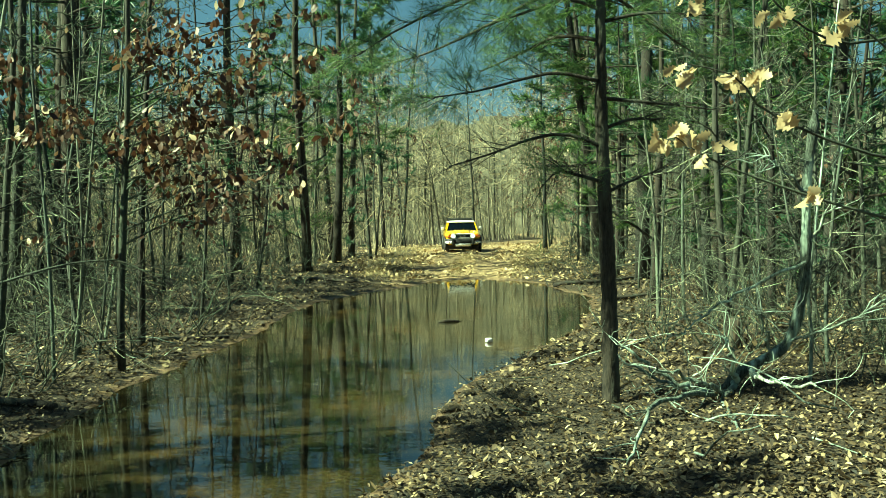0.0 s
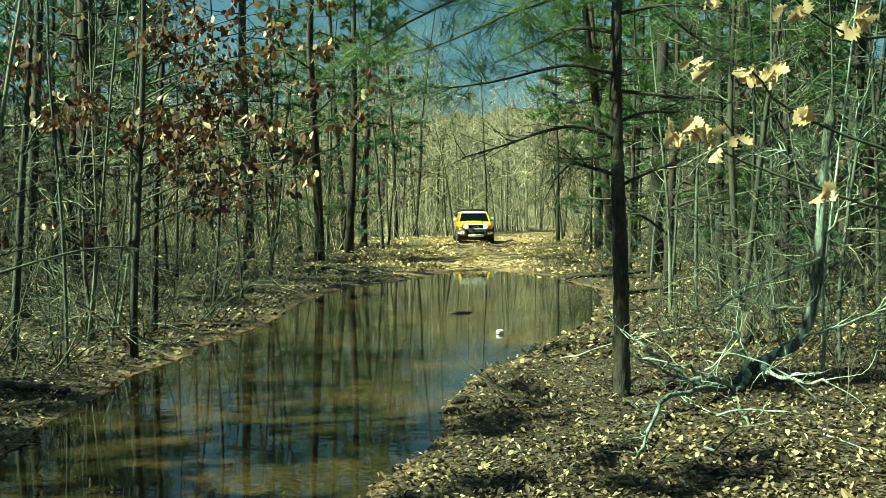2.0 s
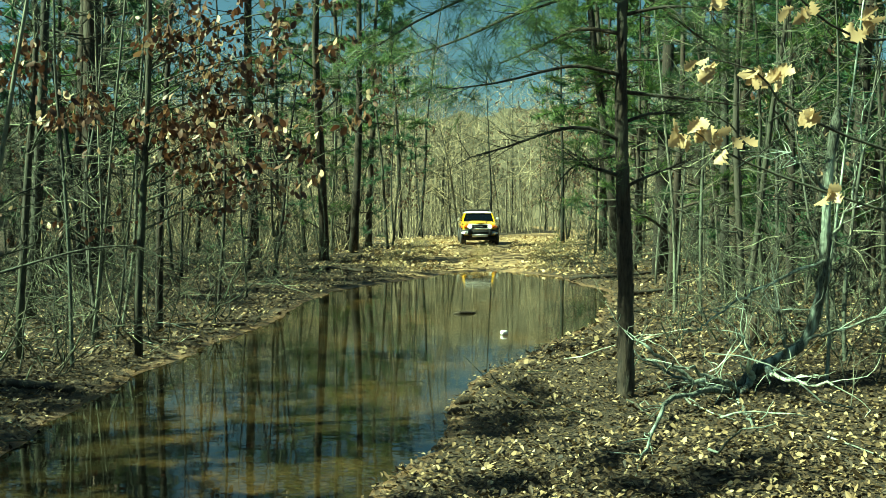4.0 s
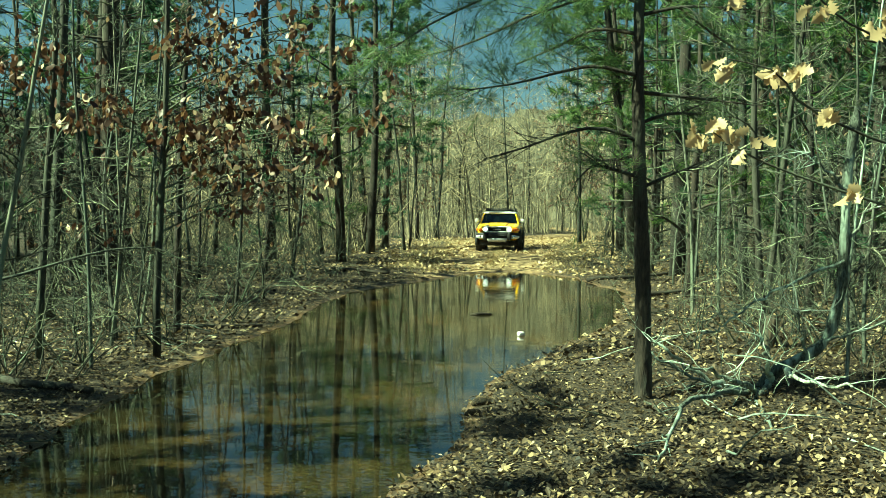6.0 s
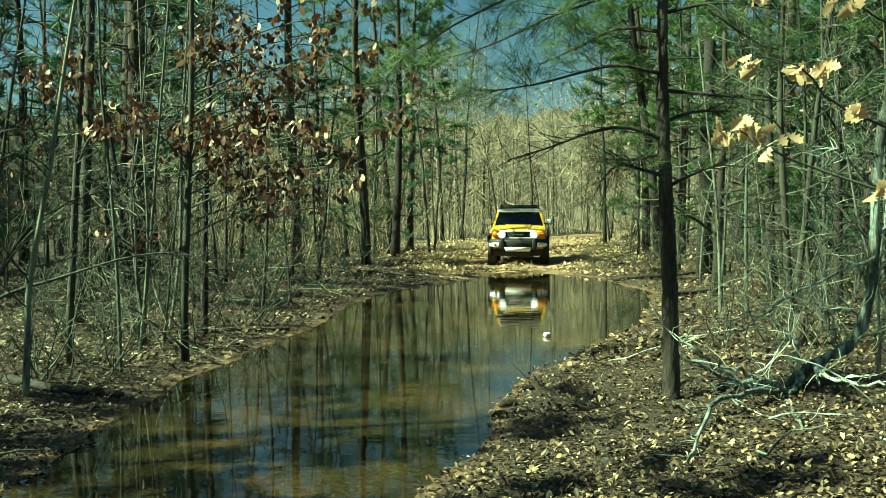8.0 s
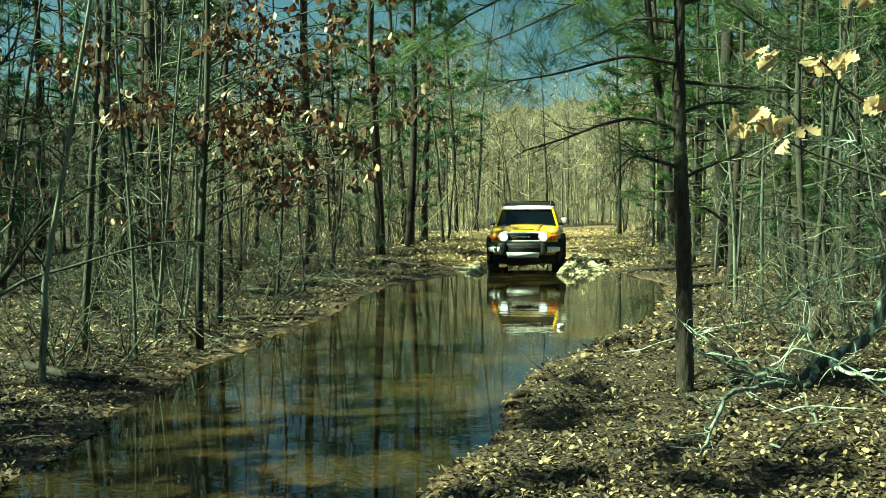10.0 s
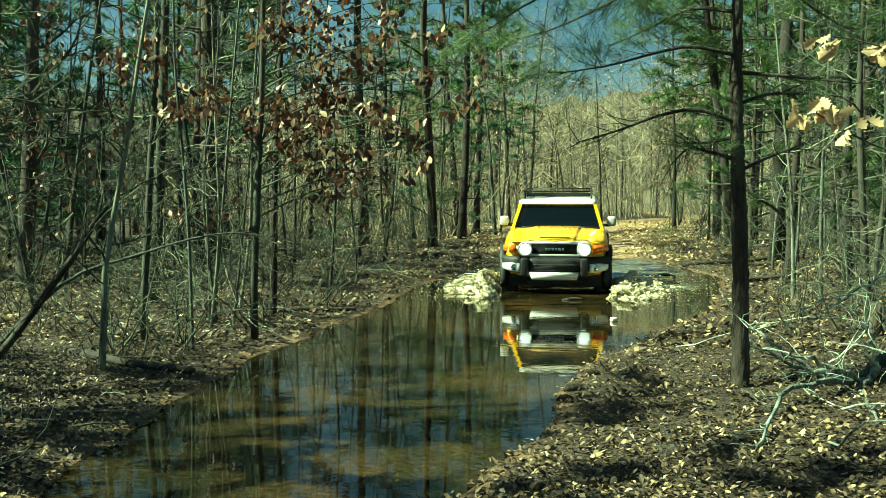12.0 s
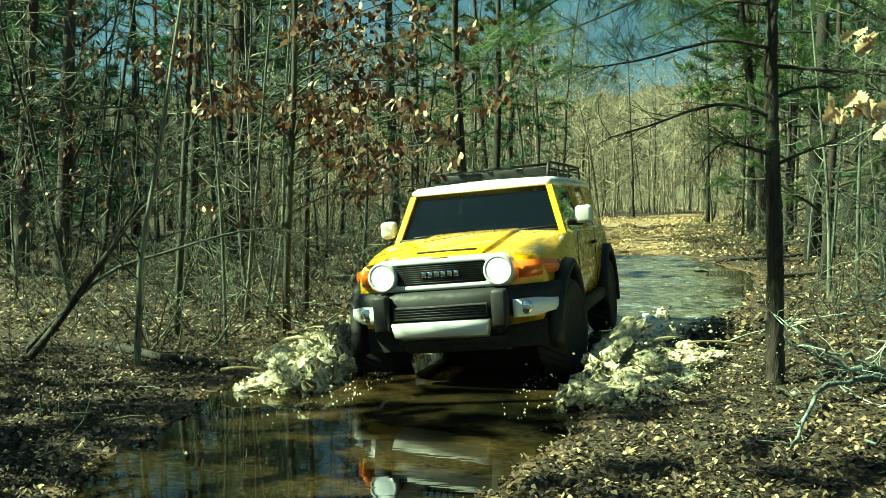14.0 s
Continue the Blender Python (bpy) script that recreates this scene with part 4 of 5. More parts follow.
def left_bank_wood():
    """Leaning and fallen wood and the pale sapling on the near left bank."""
    rng = random.Random(14)
    root = thing("sapling", "pale leaning sapling with fine bare twigs", "sapling", "saplings")
    t, c = Geo(), Geo()
    path = spline(((-3.97, 7.57, 0.0), (-3.93, 7.57, 0.6), (-3.90, 7.57, 1.03), (-3.70, 7.57, 2.0), (-3.54, 7.57, 2.9), (-3.3, 7.6, 4.2)), 18)
    t.tube(path, taper(0.034, 0.012, 18), 8)
    part("trunk", t, M_BARK_PALE, root)
    limbs(c, path, rng, 12, 0.3, 0.97, 0.9, 0.012, 0.4, 5, 2, 0.15)
    tagged(part("crown", c, M_TWIG, root), kind="stuff")
    root = thing("leaning_tree", "dark dead stem leaning low over the bank", "dead tree")
    t, c = Geo(), Geo()
    path = spline(((-5.0, 7.4, 0.0), (-4.67, 7.5, 0.42), (-4.29, 7.7, 1.02), (-4.10, 7.8, 1.36), (-4.02, 7.85, 1.48)), 14)
    t.tube(path, taper(0.040, 0.018, 14), 8)
    part("trunk", t, M_PINE_BARK, root)
    twiggy(c, path, rng, 14, 0.8, 0.007)
    tagged(part("crown", c, M_TWIG, root), kind="stuff")
    root = thing("fallen_branch", "long pale fallen branch propped among saplings", "branch")
    t, c = Geo(), Geo()
    path = spline(((-5.3, 8.0, 0.1), (-4.63, 8.2, 0.78), (-4.04, 8.4, 1.01), (-3.44, 8.6, 1.19), (-3.0, 8.7, 1.22)), 14)
    t.tube(path, taper(0.022, 0.007, 14), 6)
    part("stem", t, M_BARK_PALE, root)
    twiggy(c, path, rng, 16, 0.6, 0.006)
    tagged(part("twigwork", c, M_TWIG, root), kind="stuff")


def small_things():
    rng = random.Random(15)
    # stump on the right bank
    root = thing("stump", "short dark rotten tree stump in the leaves", "stump")
    g = Geo()
    z = land(3.1, 10.1)
    g.tube([(3.1, 10.1, z - 0.05), (3.1, 10.1, z + 0.08), (3.12, 10.1, z + 0.22), (3.12, 10.1, z + 0.33), (3.12, 10.1, z + 0.30)], (0.11, 0.08, 0.072, 0.075, 0.03), 11)
    part("stump_wood", g, M_PINE_BARK, root)
    # stick and scrap floating in the puddle
    root = thing("floating_stick", "dark wet stick floating in the puddle", "stick")
    g = Geo()
    g.tube([(-0.10, 14.55, 0.0), (0.05, 14.6, 0.018), (0.17, 14.6, 0.012), (0.24, 14.66, 0.0)], (0.02, 0.03, 0.026, 0.012), 7)
    part("stick", g, M_PINE_BARK, root)
    root = thing("floating_scrap", "small crumpled white scrap lying in the water", "litter")
    g = Geo()
    rbox(g, (0.56, 11.97, 0.025), (0.09, 0.07, 0.06), 0.02, Matrix.Rotation(0.5, 3, "Z"))
    part("scrap", g, M_WHITE, root)
    # clods and sticks at the muddy right edge
    for x, y, r in ((0.06, 7.35, 0.05), (-0.02, 7.0, 0.035), (0.2, 8.0, 0.04)):
        g = Geo()
        zc = max(0.0, land(x, y))
        pts = [(x - r * 2, y, zc), (x - r, y + 0.01, zc + r * 0.6), (x, y, zc + r * 0.75), (x + r, y + 0.02, zc + r * 0.5), (x + r * 1.8, y, zc)]
        g.tube(pts, (r * 0.3, r * 0.7, r * 0.8, r * 0.6, r * 0.3), 8)
        tagged(new("mud_clod", g.mesh("mud_clod", M_GROUND)), "wet dark clod of mud and leaves at the water's edge", "clod", "clods")
    # fallen logs by the far shore and on the banks
    for a, b, r in (((-4.3, 24.6, 0.10), (-2.2, 24.0, 0.09), 0.06), ((-3.9, 12.0, 0.12), (-2.9, 12.6, 0.08), 0.035), ((2.6, 22.3, 0.1), (4.6, 22.9, 0.15), 0.06),
                    ((-4.6, 8.2, 0.12), (-3.2, 7.6, 0.09), 0.045), ((3.0, 17.6, 0.12), (4.4, 18.4, 0.2), 0.05)):
        g = Geo()
        path = wander(a, Vector(b) - Vector(a), (Vector(b) - Vector(a)).length, 6, rng, 0.03)
        for q in path:
            q.z = land(q.x, q.y) + r * 0.7
        g.tube(path, taper(r, r * 0.7, 7), 8)
        tagged(new("log", g.mesh("log", M_PINE_BARK)), "dark rotting log lying on the bank", "log", "logs")
    # thin sticks over the litter
    for _ in range(70):
        y = rng.uniform(4.5, 12)
        x = rng.choice((rng.uniform(0.3, 4.5), rng.uniform(-5.5, -3.1)))
        if shore_gap(x, y) < 0.2:
            continue
        g = Geo()
        p = wander((x, y, land(x, y) + 0.03), (rng.gauss(0, 1), rng.gauss(0, 1), 0.12), rng.uniform(0.3, 1.1), 5, rng, 0.22)
        for q in p:
            q.z = max(q.z, land(q.x, q.y) + 0.015)
        r = rng.uniform(0.004, 0.010)
        g.tube(p, taper(r, r * 0.4, 6), 5)
        tagged(new("stick", g.mesh("stick", M_LICHEN if rng.random() < 0.5 else M_TWIG)), "thin dead stick lying on the leaves", "stick", "sticks")
    # weedy shoots among the litter
    for _ in range(46):
        y = rng.uniform(5.0, 13)
        x = rng.choice((rng.uniform(0.9, 5.0), rng.uniform(-6, -3.2)))
        if shore_gap(x, y) < 0.35:
            continue
        g = Geo()
        p = wander((x, y, land(x, y) - 0.02), (rng.gauss(0, 0.25), rng.gauss(0, 0.25), 1), rng.uniform(0.25, 0.8), 5, rng, 0.15)
        g.tube(p, taper(0.005, 0.002, 6), 4)
        for _ in range(4):
            q, d = along(p, rng.uniform(0.3, 1))
            g.tube(wander(q, d + Vector((rng.gauss(0, 0.7), rng.gauss(0, 0.7), 0.2)), rng.uniform(0.1, 0.3), 2, rng, 0.2), (0.003, 0.002, 0.001), 3, False)
        tagged(new("shoot", g.mesh("shoot", M_BARK_PALE)), "thin pale bare shoot rising from the leaves", "shoot", "shoots")


def hand_tree(pts, r, mat, seed, label, reach=1.0, count=12, leaves=False, name="sapling", category="sapling", group="saplings"):
    """A tree or sapling along a known line, with limbs and twigs."""
    rng = random.Random(seed)
    root = thing(name, label, category, group)
    pts = [Vector(p) for p in pts]
    foot = pts[0].copy()
    foot.z = land(foot.x, foot.y) - 0.06
    step = pts[-1] - pts[-2]
    path = spline([foot] + pts[1:] + [pts[-1] + step.normalized() * 1.8], 34)
    t, c = Geo(), Geo()
    t.log(path, taper(r, r * 0.35, 34), 9, r * 0.10, 0.6)
    part("trunk", t, mat, root)
    tips = limbs(c, path, rng, count, 0.22, 0.98, reach * 1.15, max(0.008, r * 0.33), 0.08, 7, 3, 0.24)
    tagged(part("crown", c, M_TWIG, root), kind="stuff")
    if leaves:
        lf = Geo()
        for p, d, _ in rng.sample(tips, len(tips) // 3):
            lf.leaf(p, d + Vector((rng.gauss(0, 0.5), rng.gauss(0, 0.5), -1.0)), rng.uniform(0.06, 0.10), rng)
        tagged(part("leaves", lf, M_OAK, root), kind="stuff")


def bank_trees():
    dark, pale = "slim dark-barked bare tree on the bank", "thin pale bare sapling on the bank"
    hand_tree(((-3.74, 11.6, 0.1), (-3.69, 11.6, 1.89), (-3.58, 11.6, 3.61)), 0.052, M_PINE_BARK, 101, dark, 1.2, 14, False, "bare_tree", "tree", "bare trees")
    hand_tree(((3.35, 11.1, 0.1), (3.26, 11.1, 1.44), (3.21, 11.1, 2.76), (3.25, 11.1, 4.08)), 0.048, M_PINE_BARK, 102, dark, 1.2, 14, False, "bare_tree", "tree", "bare trees")
    hand_tree(((-4.12, 10.5, 0.1), (-3.99, 10.5, 1.24), (-3.87, 10.5, 2.49), (-3.71, 10.5, 4.05)), 0.022, M_BARK_PALE, 103, pale)
    hand_tree(((-3.94, 10.7, 0.1), (-3.82, 10.7, 1.04), (-3.69, 10.7, 2.19)), 0.018, M_BARK_PALE, 104, pale, 0.7, 9)
    hand_tree(((-3.74, 9.0, 0.2), (-3.77, 9.0, 1.35), (-3.87, 9.0, 2.82), (-3.88, 9.0, 3.49)), 0.020, M_BARK_PALE, 105, pale, 0.9, 12)
    hand_tree(((-3.95, 10.0, 0.13), (-3.83, 10.0, 1.21), (-3.85, 10.0, 2.34)), 0.018, M_BARK_PALE, 106, pale, 0.8, 10, True)
    hand_tree(((-4.34, 12.0, 0.1), (-4.17, 12.0, 1.15), (-4.11, 12.0, 2.64), (-4.01, 12.0, 3.97)), 0.026, M_BARK_PALE, 107, pale, 1.0, 12, True)
    hand_tree(((-3.62, 14.0, 0.2), (-3.5, 14.0, 1.96), (-3.57, 14.0, 3.66)), 0.028, M_BARK, 108, pale, 1.1, 12, True)
    hand_tree(((3.18, 14.0, 0.2), (3.15, 14.0, 1.44), (3.0, 14.0, 2.95)), 0.030, M_BARK_PALE, 109, pale, 1.1)
    hand_tree(((3.56, 14.0, 0.2), (3.56, 14.0, 1.85), (3.63, 14.0, 3.52)), 0.030, M_BARK_PALE, 110, pale, 1.1)
    hand_tree(((2.98, 7.7, 0.05), (3.0, 7.7, 0.51), (2.98, 7.7, 0.89), (3.05, 7.7, 1.53)), 0.018, M_LICHEN, 111, pale, 0.7, 9)
    hand_tree(((3.66, 9.0, 0.0), (3.65, 9.0, 0.78), (3.74, 9.0, 1.7), (3.86, 9.0, 2.5)), 0.022, M_BARK_PALE, 112, pale, 1.0, 13)
    hand_tree(((4.36, 13.0, 0.17), (4.33, 13.0, 1.81), (4.31, 13.0, 3.75)), 0.032, M_BARK_PALE, 113, pale, 1.2)
    hand_tree(((4.91, 11.0, 0.2), (4.88, 11.0, 1.74), (4.79, 11.0, 3.38)), 0.030, M_BARK, 114, pale, 1.2, 14)
    thick = "thick dark-barked trunk among the saplings"
    for i, pts in enumerate((((-9.22, 15.0, 0.1), (-9.06, 15.0, 2.54), (-8.92, 15.0, 4.93)), ((-10.69, 16.0, 0.0), (-10.49, 16.0, 2.62), (-10.24, 16.0, 5.19)),
                             ((-8.14, 20.0, 0.3), (-8.06, 20.0, 3.45), (-7.97, 20.0, 5.92)))):
        hand_tree(pts, 0.16, M_PINE_BARK, 120 + i, thick, 1.8, 14, False, "bare_tree", "tree", "bare trees")


def track_grass():
    """Dry grass along the edges of the track."""
    rng, g = random.Random(16), Geo()
    for _ in range(1500):
        y = rng.uniform(25, 56)
        x = road_x(y) + rng.choice((-1, 1)) * (road_half(y) * rng.uniform(0.6, 1.15)) if rng.random() < 0.8 else road_x(y) + rng.gauss(0, 0.2)
        if shore_gap(x, y) < 0.3:
            continue
        z = land(x, y)
        for _ in range(6):
            a, h = rng.uniform(0, 6.28), rng.uniform(0.04, 0.15)
            bx, by = x + rng.gauss(0, 0.06), y + rng.gauss(0, 0.06)
            b = len(g.v)
            g.v += [(bx - 0.006, by, z - 0.01), (bx + 0.006, by, z - 0.01), (bx + math.cos(a) * h * 0.5, by + math.sin(a) * h * 0.5, z + h)]
            g.f.append((b, b + 1, b + 2))
    tagged(new("grass", g.mesh("grass", M_STRAW, False)), "dry straw-coloured grass along the dirt track", "grass", kind="stuff")


grow_woods()
grow_far_woods()
bank_pine()
dead_snag()
near_oak()
left_oak()
left_bank_wood()
bank_trees()
leaf_litter()
track_grass()


# ---- the car: local front is -y, origin on the ground between the axles ----
def rbox(g, c, size, r, m=None, seg=2):
    """A box with rounded edges, added to g."""
    bm = bmesh.new()
    bmesh.ops.create_cube(bm, size=1.0)
    for v in bm.verts:
        v.co = Vector((v.co.x * size[0], v.co.y * size[1], v.co.z * size[2]))
    bmesh.ops.bevel(bm, geom=bm.edges[:], offset=r, segments=seg, affect="EDGES", profile=0.5)
    b = len(g.v)
    bm.verts.index_update()
    for v in bm.verts:
        g.v.append(tuple((m @ v.co if m else v.co) + Vector(c)))
    g.f += [tuple(b + v.index for v in f.verts) for f in bm.faces]
    bm.free()
    return g


def loft(g, loops, closed=True, caps=True):
    b, n = len(g.v), len(loops[0])
    for lp in loops:
        g.v += [tuple(p) for p in lp]
    for i in range(len(loops) - 1):
        for k in range(n if closed else n - 1):
            a, c = b + i * n + k, b + i * n + (k + 1) % n
            g.f.append((a, c, c + n, a + n))
    if caps:
        g.f.append(tuple(b + k for k in reversed(range(n))))
        g.f.append(tuple(b + (len(loops) - 1) * n + k for k in range(n)))
    return g


def lathe(g, profile, seg=32, c=(0, 0, 0), bumpy=None):
    """Turns (x, radius) pairs round the x axis."""
    loops = []
    for i, (x, r) in enumerate(profile):
        lp = []
        for k in range(seg):
            a = 2 * math.pi * k / seg
            rr = r * (bumpy(i, k) if bumpy else 1)
            lp.append((c[0] + x, c[1] + rr * math.cos(a), c[2] + rr * math.sin(a)))
        loops.append(lp)
    return loft(g, loops)


def pane(g, pts, thick, out):
    """A flat piece of that thickness through the corner points."""
    o = Vector(out).normalized() * thick
    return loft(g, [[Vector(p) for p in pts], [Vector(p) + o for p in pts]])


AXLE, WHEEL_R, TRACK = 1.345, 0.40, 0.80


def hood_top(y):
    return 1.05 + 0.15 * hump(y, -2.15, -0.8)


def body_width(y):
    return 0.885 - 0.10 * hump(-y, 1.55, 2.25) - 0.05 * hump(y, 1.6, 2.2)


def body_point(u, z, y):
    """A point of the shell: u from the middle (0) to the side (1) and the height z."""
    x = u * body_width(y)
    front, rear = hump(-y, 1.0, 2.1), hump(y, 1.5, 2.15)
    return Vector((x, y + abs(u) ** 3 * (0.26 * front - 0.16 * rear), z))


def half_section(y):
    t = hood_top(y)
    return ((0, 0.50), (0.6, 0.50), (0.93, 0.52), (0.97, 0.60), (1.0, 0.74), (1.0, 0.88), (0.985, t - 0.12), (0.955, t - 0.05), (0.90, t - 0.01), (0.78, t + 0.008), (0.5, t + 0.022), (0.0, t + 0.03))


def car_body(root):
    g, ys = Geo(), [-2.10 + 4.25 * i / 64 for i in range(65)]
    loops = []
    for y in ys:
        h = half_section(y)
        loops.append([body_point(u, z, y) for u, z in h] + [body_point(-u, z, y) for u, z in reversed(h[1:-1])])
    loft(g, loops)
    keep = []
    for f in g.f:
        if len(f) == 4:
            c = sum((Vector(g.v[i]) for i in f), Vector()) / 4
            if abs(c.x) > 0.5 and min((c.y - s * AXLE) ** 2 for s in (-1, 1)) + (c.z - 0.42) ** 2 < 0.49 ** 2:
                continue
        keep.append(f)
    g.f = keep
    body = part("body", g, M_YELLOW, root, "glossy yellow painted shell")
    # seams and handles
    for s in (-1, 1):
        for y in (-0.62, 0.55):
            d = Geo()
            d.box((s * 0.886, y, 0.86), (0.006, 0.012, 0.62))
            part("door_seam", d, M_BLACK, body)
        d = rbox(Geo(), (s * 0.905, 0.36, 1.03), (0.04, 0.20, 0.035), 0.012)
        part("door_handle", d, M_BLACK, body, "black door handle")
        d = rbox(Geo(), (s * 0.87, 0.0, 0.47), (0.10, 1.65, 0.12), 0.03)
        part("rocker_panel", d, M_BLACK, root, "black sill panel")
        for e in (-1, 1):
            arc = []
            for k in range(15):
                a = math.pi * (-0.08 + 1.16 * k / 14)
                arc.append((math.cos(a), math.sin(a)))
            fl = Geo()
            rows = []
            for ca, sa in arc:
                yc, zc = e * AXLE, 0.42
                inset = 0.10 * hump(-(yc + ca * 0.5), 1.55, 2.25)
                rows.append([(s * (xo - inset), yc + ca * r, zc + sa * r) for xo, r in ((0.80, 0.465), (0.945, 0.465), (0.955, 0.50), (0.94, 0.545), (0.86, 0.56))])
            loft(fl, rows, True, True)
            part("fender_flare", fl, M_BLACK, root, "black plastic wheel arch flare")
            well = Geo()
            loft(well, [[(s * x, e * AXLE + ca * 0.48, 0.42 + sa * 0.48) for ca, sa in arc] for x in (0.42, 0.86)], False, False)
            well.poly([(s * 0.42, e * AXLE + ca * 0.48, 0.42 + sa * 0.48) for ca, sa in arc])
            part("wheel_well", well, M_CABIN, root)
    # underside
    g = Geo()
    rbox(g, (0, 0, 0.42), (0.86, 3.9, 0.26), 0.06)
    rbox(g, (0, -1.34, 0.36), (1.3, 0.22, 0.16), 0.05)
    rbox(g, (0, 1.34, 0.38), (1.3, 0.22, 0.18), 0.05)
    part("chassis", g, M_CABIN, root, "dark underbody frame")
    # bonnet: scoop and seam
    g = Geo()
    loops = []
    for y, w, h in ((-2.0, 0.34, 0.004), (-1.85, 0.36, 0.028), (-1.2, 0.42, 0.034), (-0.86, 0.45, 0.02)):
        t = hood_top(y) + 0.026
        loops.append([(-w, y, t - 0.01), (-w + 0.06, y, t + h), (0, y, t + h + 0.006), (w - 0.06, y, t + h), (w, y, t - 0.01)])
    loft(g, loops)
    hood = part("bonnet_bulge", g, M_YELLOW, body)
    g = Geo()
    rbox(g, (0, -1.88, hood_top(-1.88) + 0.056), (0.50, 0.05, 0.014), 0.005)
    part("bonnet_slot", g, M_BLACK, body, "black air slot")
    return body


def car_front(root):
    def ring(hw, hh, r, y, n=8):
        out = []
        for cx, cz, a0 in ((hw - r, hh - r, 0), (-hw + r, hh - r, 90), (-hw + r, -hh + r, 180), (hw - r, -hh + r, 270)):
            for k in range(n + 1):
                a = radians(a0 + 90 * k / n)
                out.append((cx + r * math.cos(a), y, 0.95 + cz + r * math.sin(a)))
        return out

    def curved(lp):
        return [(x, y + 0.24 * abs(x / 0.86) ** 3, z) for x, y, z in lp]

    # pale panel that holds grille and lamps
    g = Geo()
    loft(g, [curved(ring(0.60, 0.13, 0.125, -2.05)), curved(ring(0.60, 0.13, 0.125, -2.125)), curved(ring(0.585, 0.115, 0.11, -2.14)), curved(ring(0.385, 0.085, 0.03, -2.14)), curved(ring(0.375, 0.078, 0.03, -2.10))], True, False)
    panel = part("grille_surround", g, M_WHITE, root, "pale silver grille surround")
    g = Geo()
    loft(g, [curved(ring(0.39, 0.09, 0.03, -2.115)), curved(ring(0.39, 0.09, 0.03, -2.095))])
    part("grille", g, M_BLACK, root, "black mesh grille")
    for i in range(9):
        g = Geo()
        g.box((0, -2.118, 0.885 + i * 0.0165), (0.74, 0.010, 0.005))
        part("grille_slat", g, M_BLACK, root)
    for i in range(6):
        g = rbox(Geo(), (-0.135 + i * 0.054, -2.13, 0.95), (0.040, 0.014, 0.046), 0.006)
        part("badge_bar", g, M_MIRROR, root, "small chrome badge bar")
    for s in (-1, 1):
        def lamp(prof, seg=28):
            g = Geo()
            loops = []
            for yy, r in prof:
                loops.append([(s * 0.48 + r * math.cos(2 * math.pi * k / seg), yy, 0.95 + r * math.sin(2 * math.pi * k / seg)) for k in range(seg)])
            return loft(g, loops)
        h = part("headlight", lamp(((-1.95, 0.122), (-2.125, 0.122), (-2.155, 0.118), (-2.16, 0.098), (-2.12, 0.09))), M_SILVER, root, "round silver headlight housing")
        part("lens", lamp(((-2.10, 0.094), (-2.145, 0.091), (-2.158, 0.065), (-2.164, 0.03))), M_LAMP, h, "glowing white lens")
        g = Geo()
        pts = [(0.63, 0.875), (0.63, 1.015), (0.80, 1.0), (0.87, 0.985), (0.885, 0.93), (0.87, 0.885), (0.78, 0.872)]
        loft(g, [[(s * x, -2.11 + 0.45 * hump(x, 0.58, 0.93) + d, z) for x, z in pts] for d in (0.06, -0.012)])
        part("turn_signal", g, M_AMBER, root, "amber turn signal lens")
    # bumper
    g = Geo()
    loops = []
    for k in range(25):
        u = -1 + 2 * k / 24
        x = u * 0.90
        y = -2.20 + 0.42 * abs(u) ** 3
        zt, zb = 0.815, 0.60 - 0.04 * (1 - abs(u))
        loops.append([(x, y + 0.25, zb), (x, y + 0.02, zb), (x, y - 0.01, zb + 0.05), (x, y - 0.015, zt - 0.06), (x, y + 0.03, zt), (x, y + 0.25, zt)])
    loft(g, loops)
    bumper = part("bumper", g, M_BLACK, root, "black plastic front bumper")
    g = rbox(Geo(), (0, -2.205, 0.655), (0.78, 0.03, 0.11), 0.012)
    part("air_intake", g, M_CABIN, bumper, "dark lower air intake")
    for i in range(5):
        g = Geo()
        g.box((0, -2.224, 0.615 + i * 0.02), (0.74, 0.008, 0.005))
        part("intake_slat", g, M_BLACK, bumper)
    for s in (-1, 1):
        g = rbox(Geo(), (s * 0.485, -2.20, 0.66), (0.13, 0.12, 0.30), 0.03)
        part("bumper_post", g, M_BLACK, bumper)
        g = Geo()
        loops = []
        for k in range(9):
            x = 0.57 + 0.31 * k / 8
            y = -2.235 + 0.42 * abs(x / 0.90) ** 3
            grow = 0.075 * (1 - 0.35 * hump(x, 0.7, 0.9))
            loops.append([(s * x, y + 0.09, 0.64 - grow), (s * x, y, 0.645 - grow), (s * x, y - 0.012, 0.64), (s * x, y, 0.635 + grow), (s * x, y + 0.09, 0.64 + grow)])
        loft(g, loops)
        part("bumper_corner", g, M_WHITE, bumper, "pale silver bumper corner piece")
        g = Geo()
        loft(g, [[(s * 0.66 + r * math.cos(2 * math.pi * k / 16), yy, 0.645 + r * math.sin(2 * math.pi * k / 16)) for k in range(16)] for yy, r in ((-2.02, 0.055), (-2.085, 0.055), (-2.095, 0.04))])
        part("fog_lamp", g, M_MIRROR, bumper, "small round fog lamp")
    g = Geo()
    loft(g, [[(-w, y, z) for w, y, z in ((0.40, -2.16, 0.585), (0.40, -2.26, 0.58), (0.385, -2.285, 0.56), (0.37, -2.27, 0.475), (0.36, -2.1, 0.43))],
             [(w, y, z) for w, y, z in ((0.40, -2.16, 0.585), (0.40, -2.26, 0.58), (0.385, -2.285, 0.56), (0.37, -2.27, 0.475), (0.36, -2.1, 0.43))]])
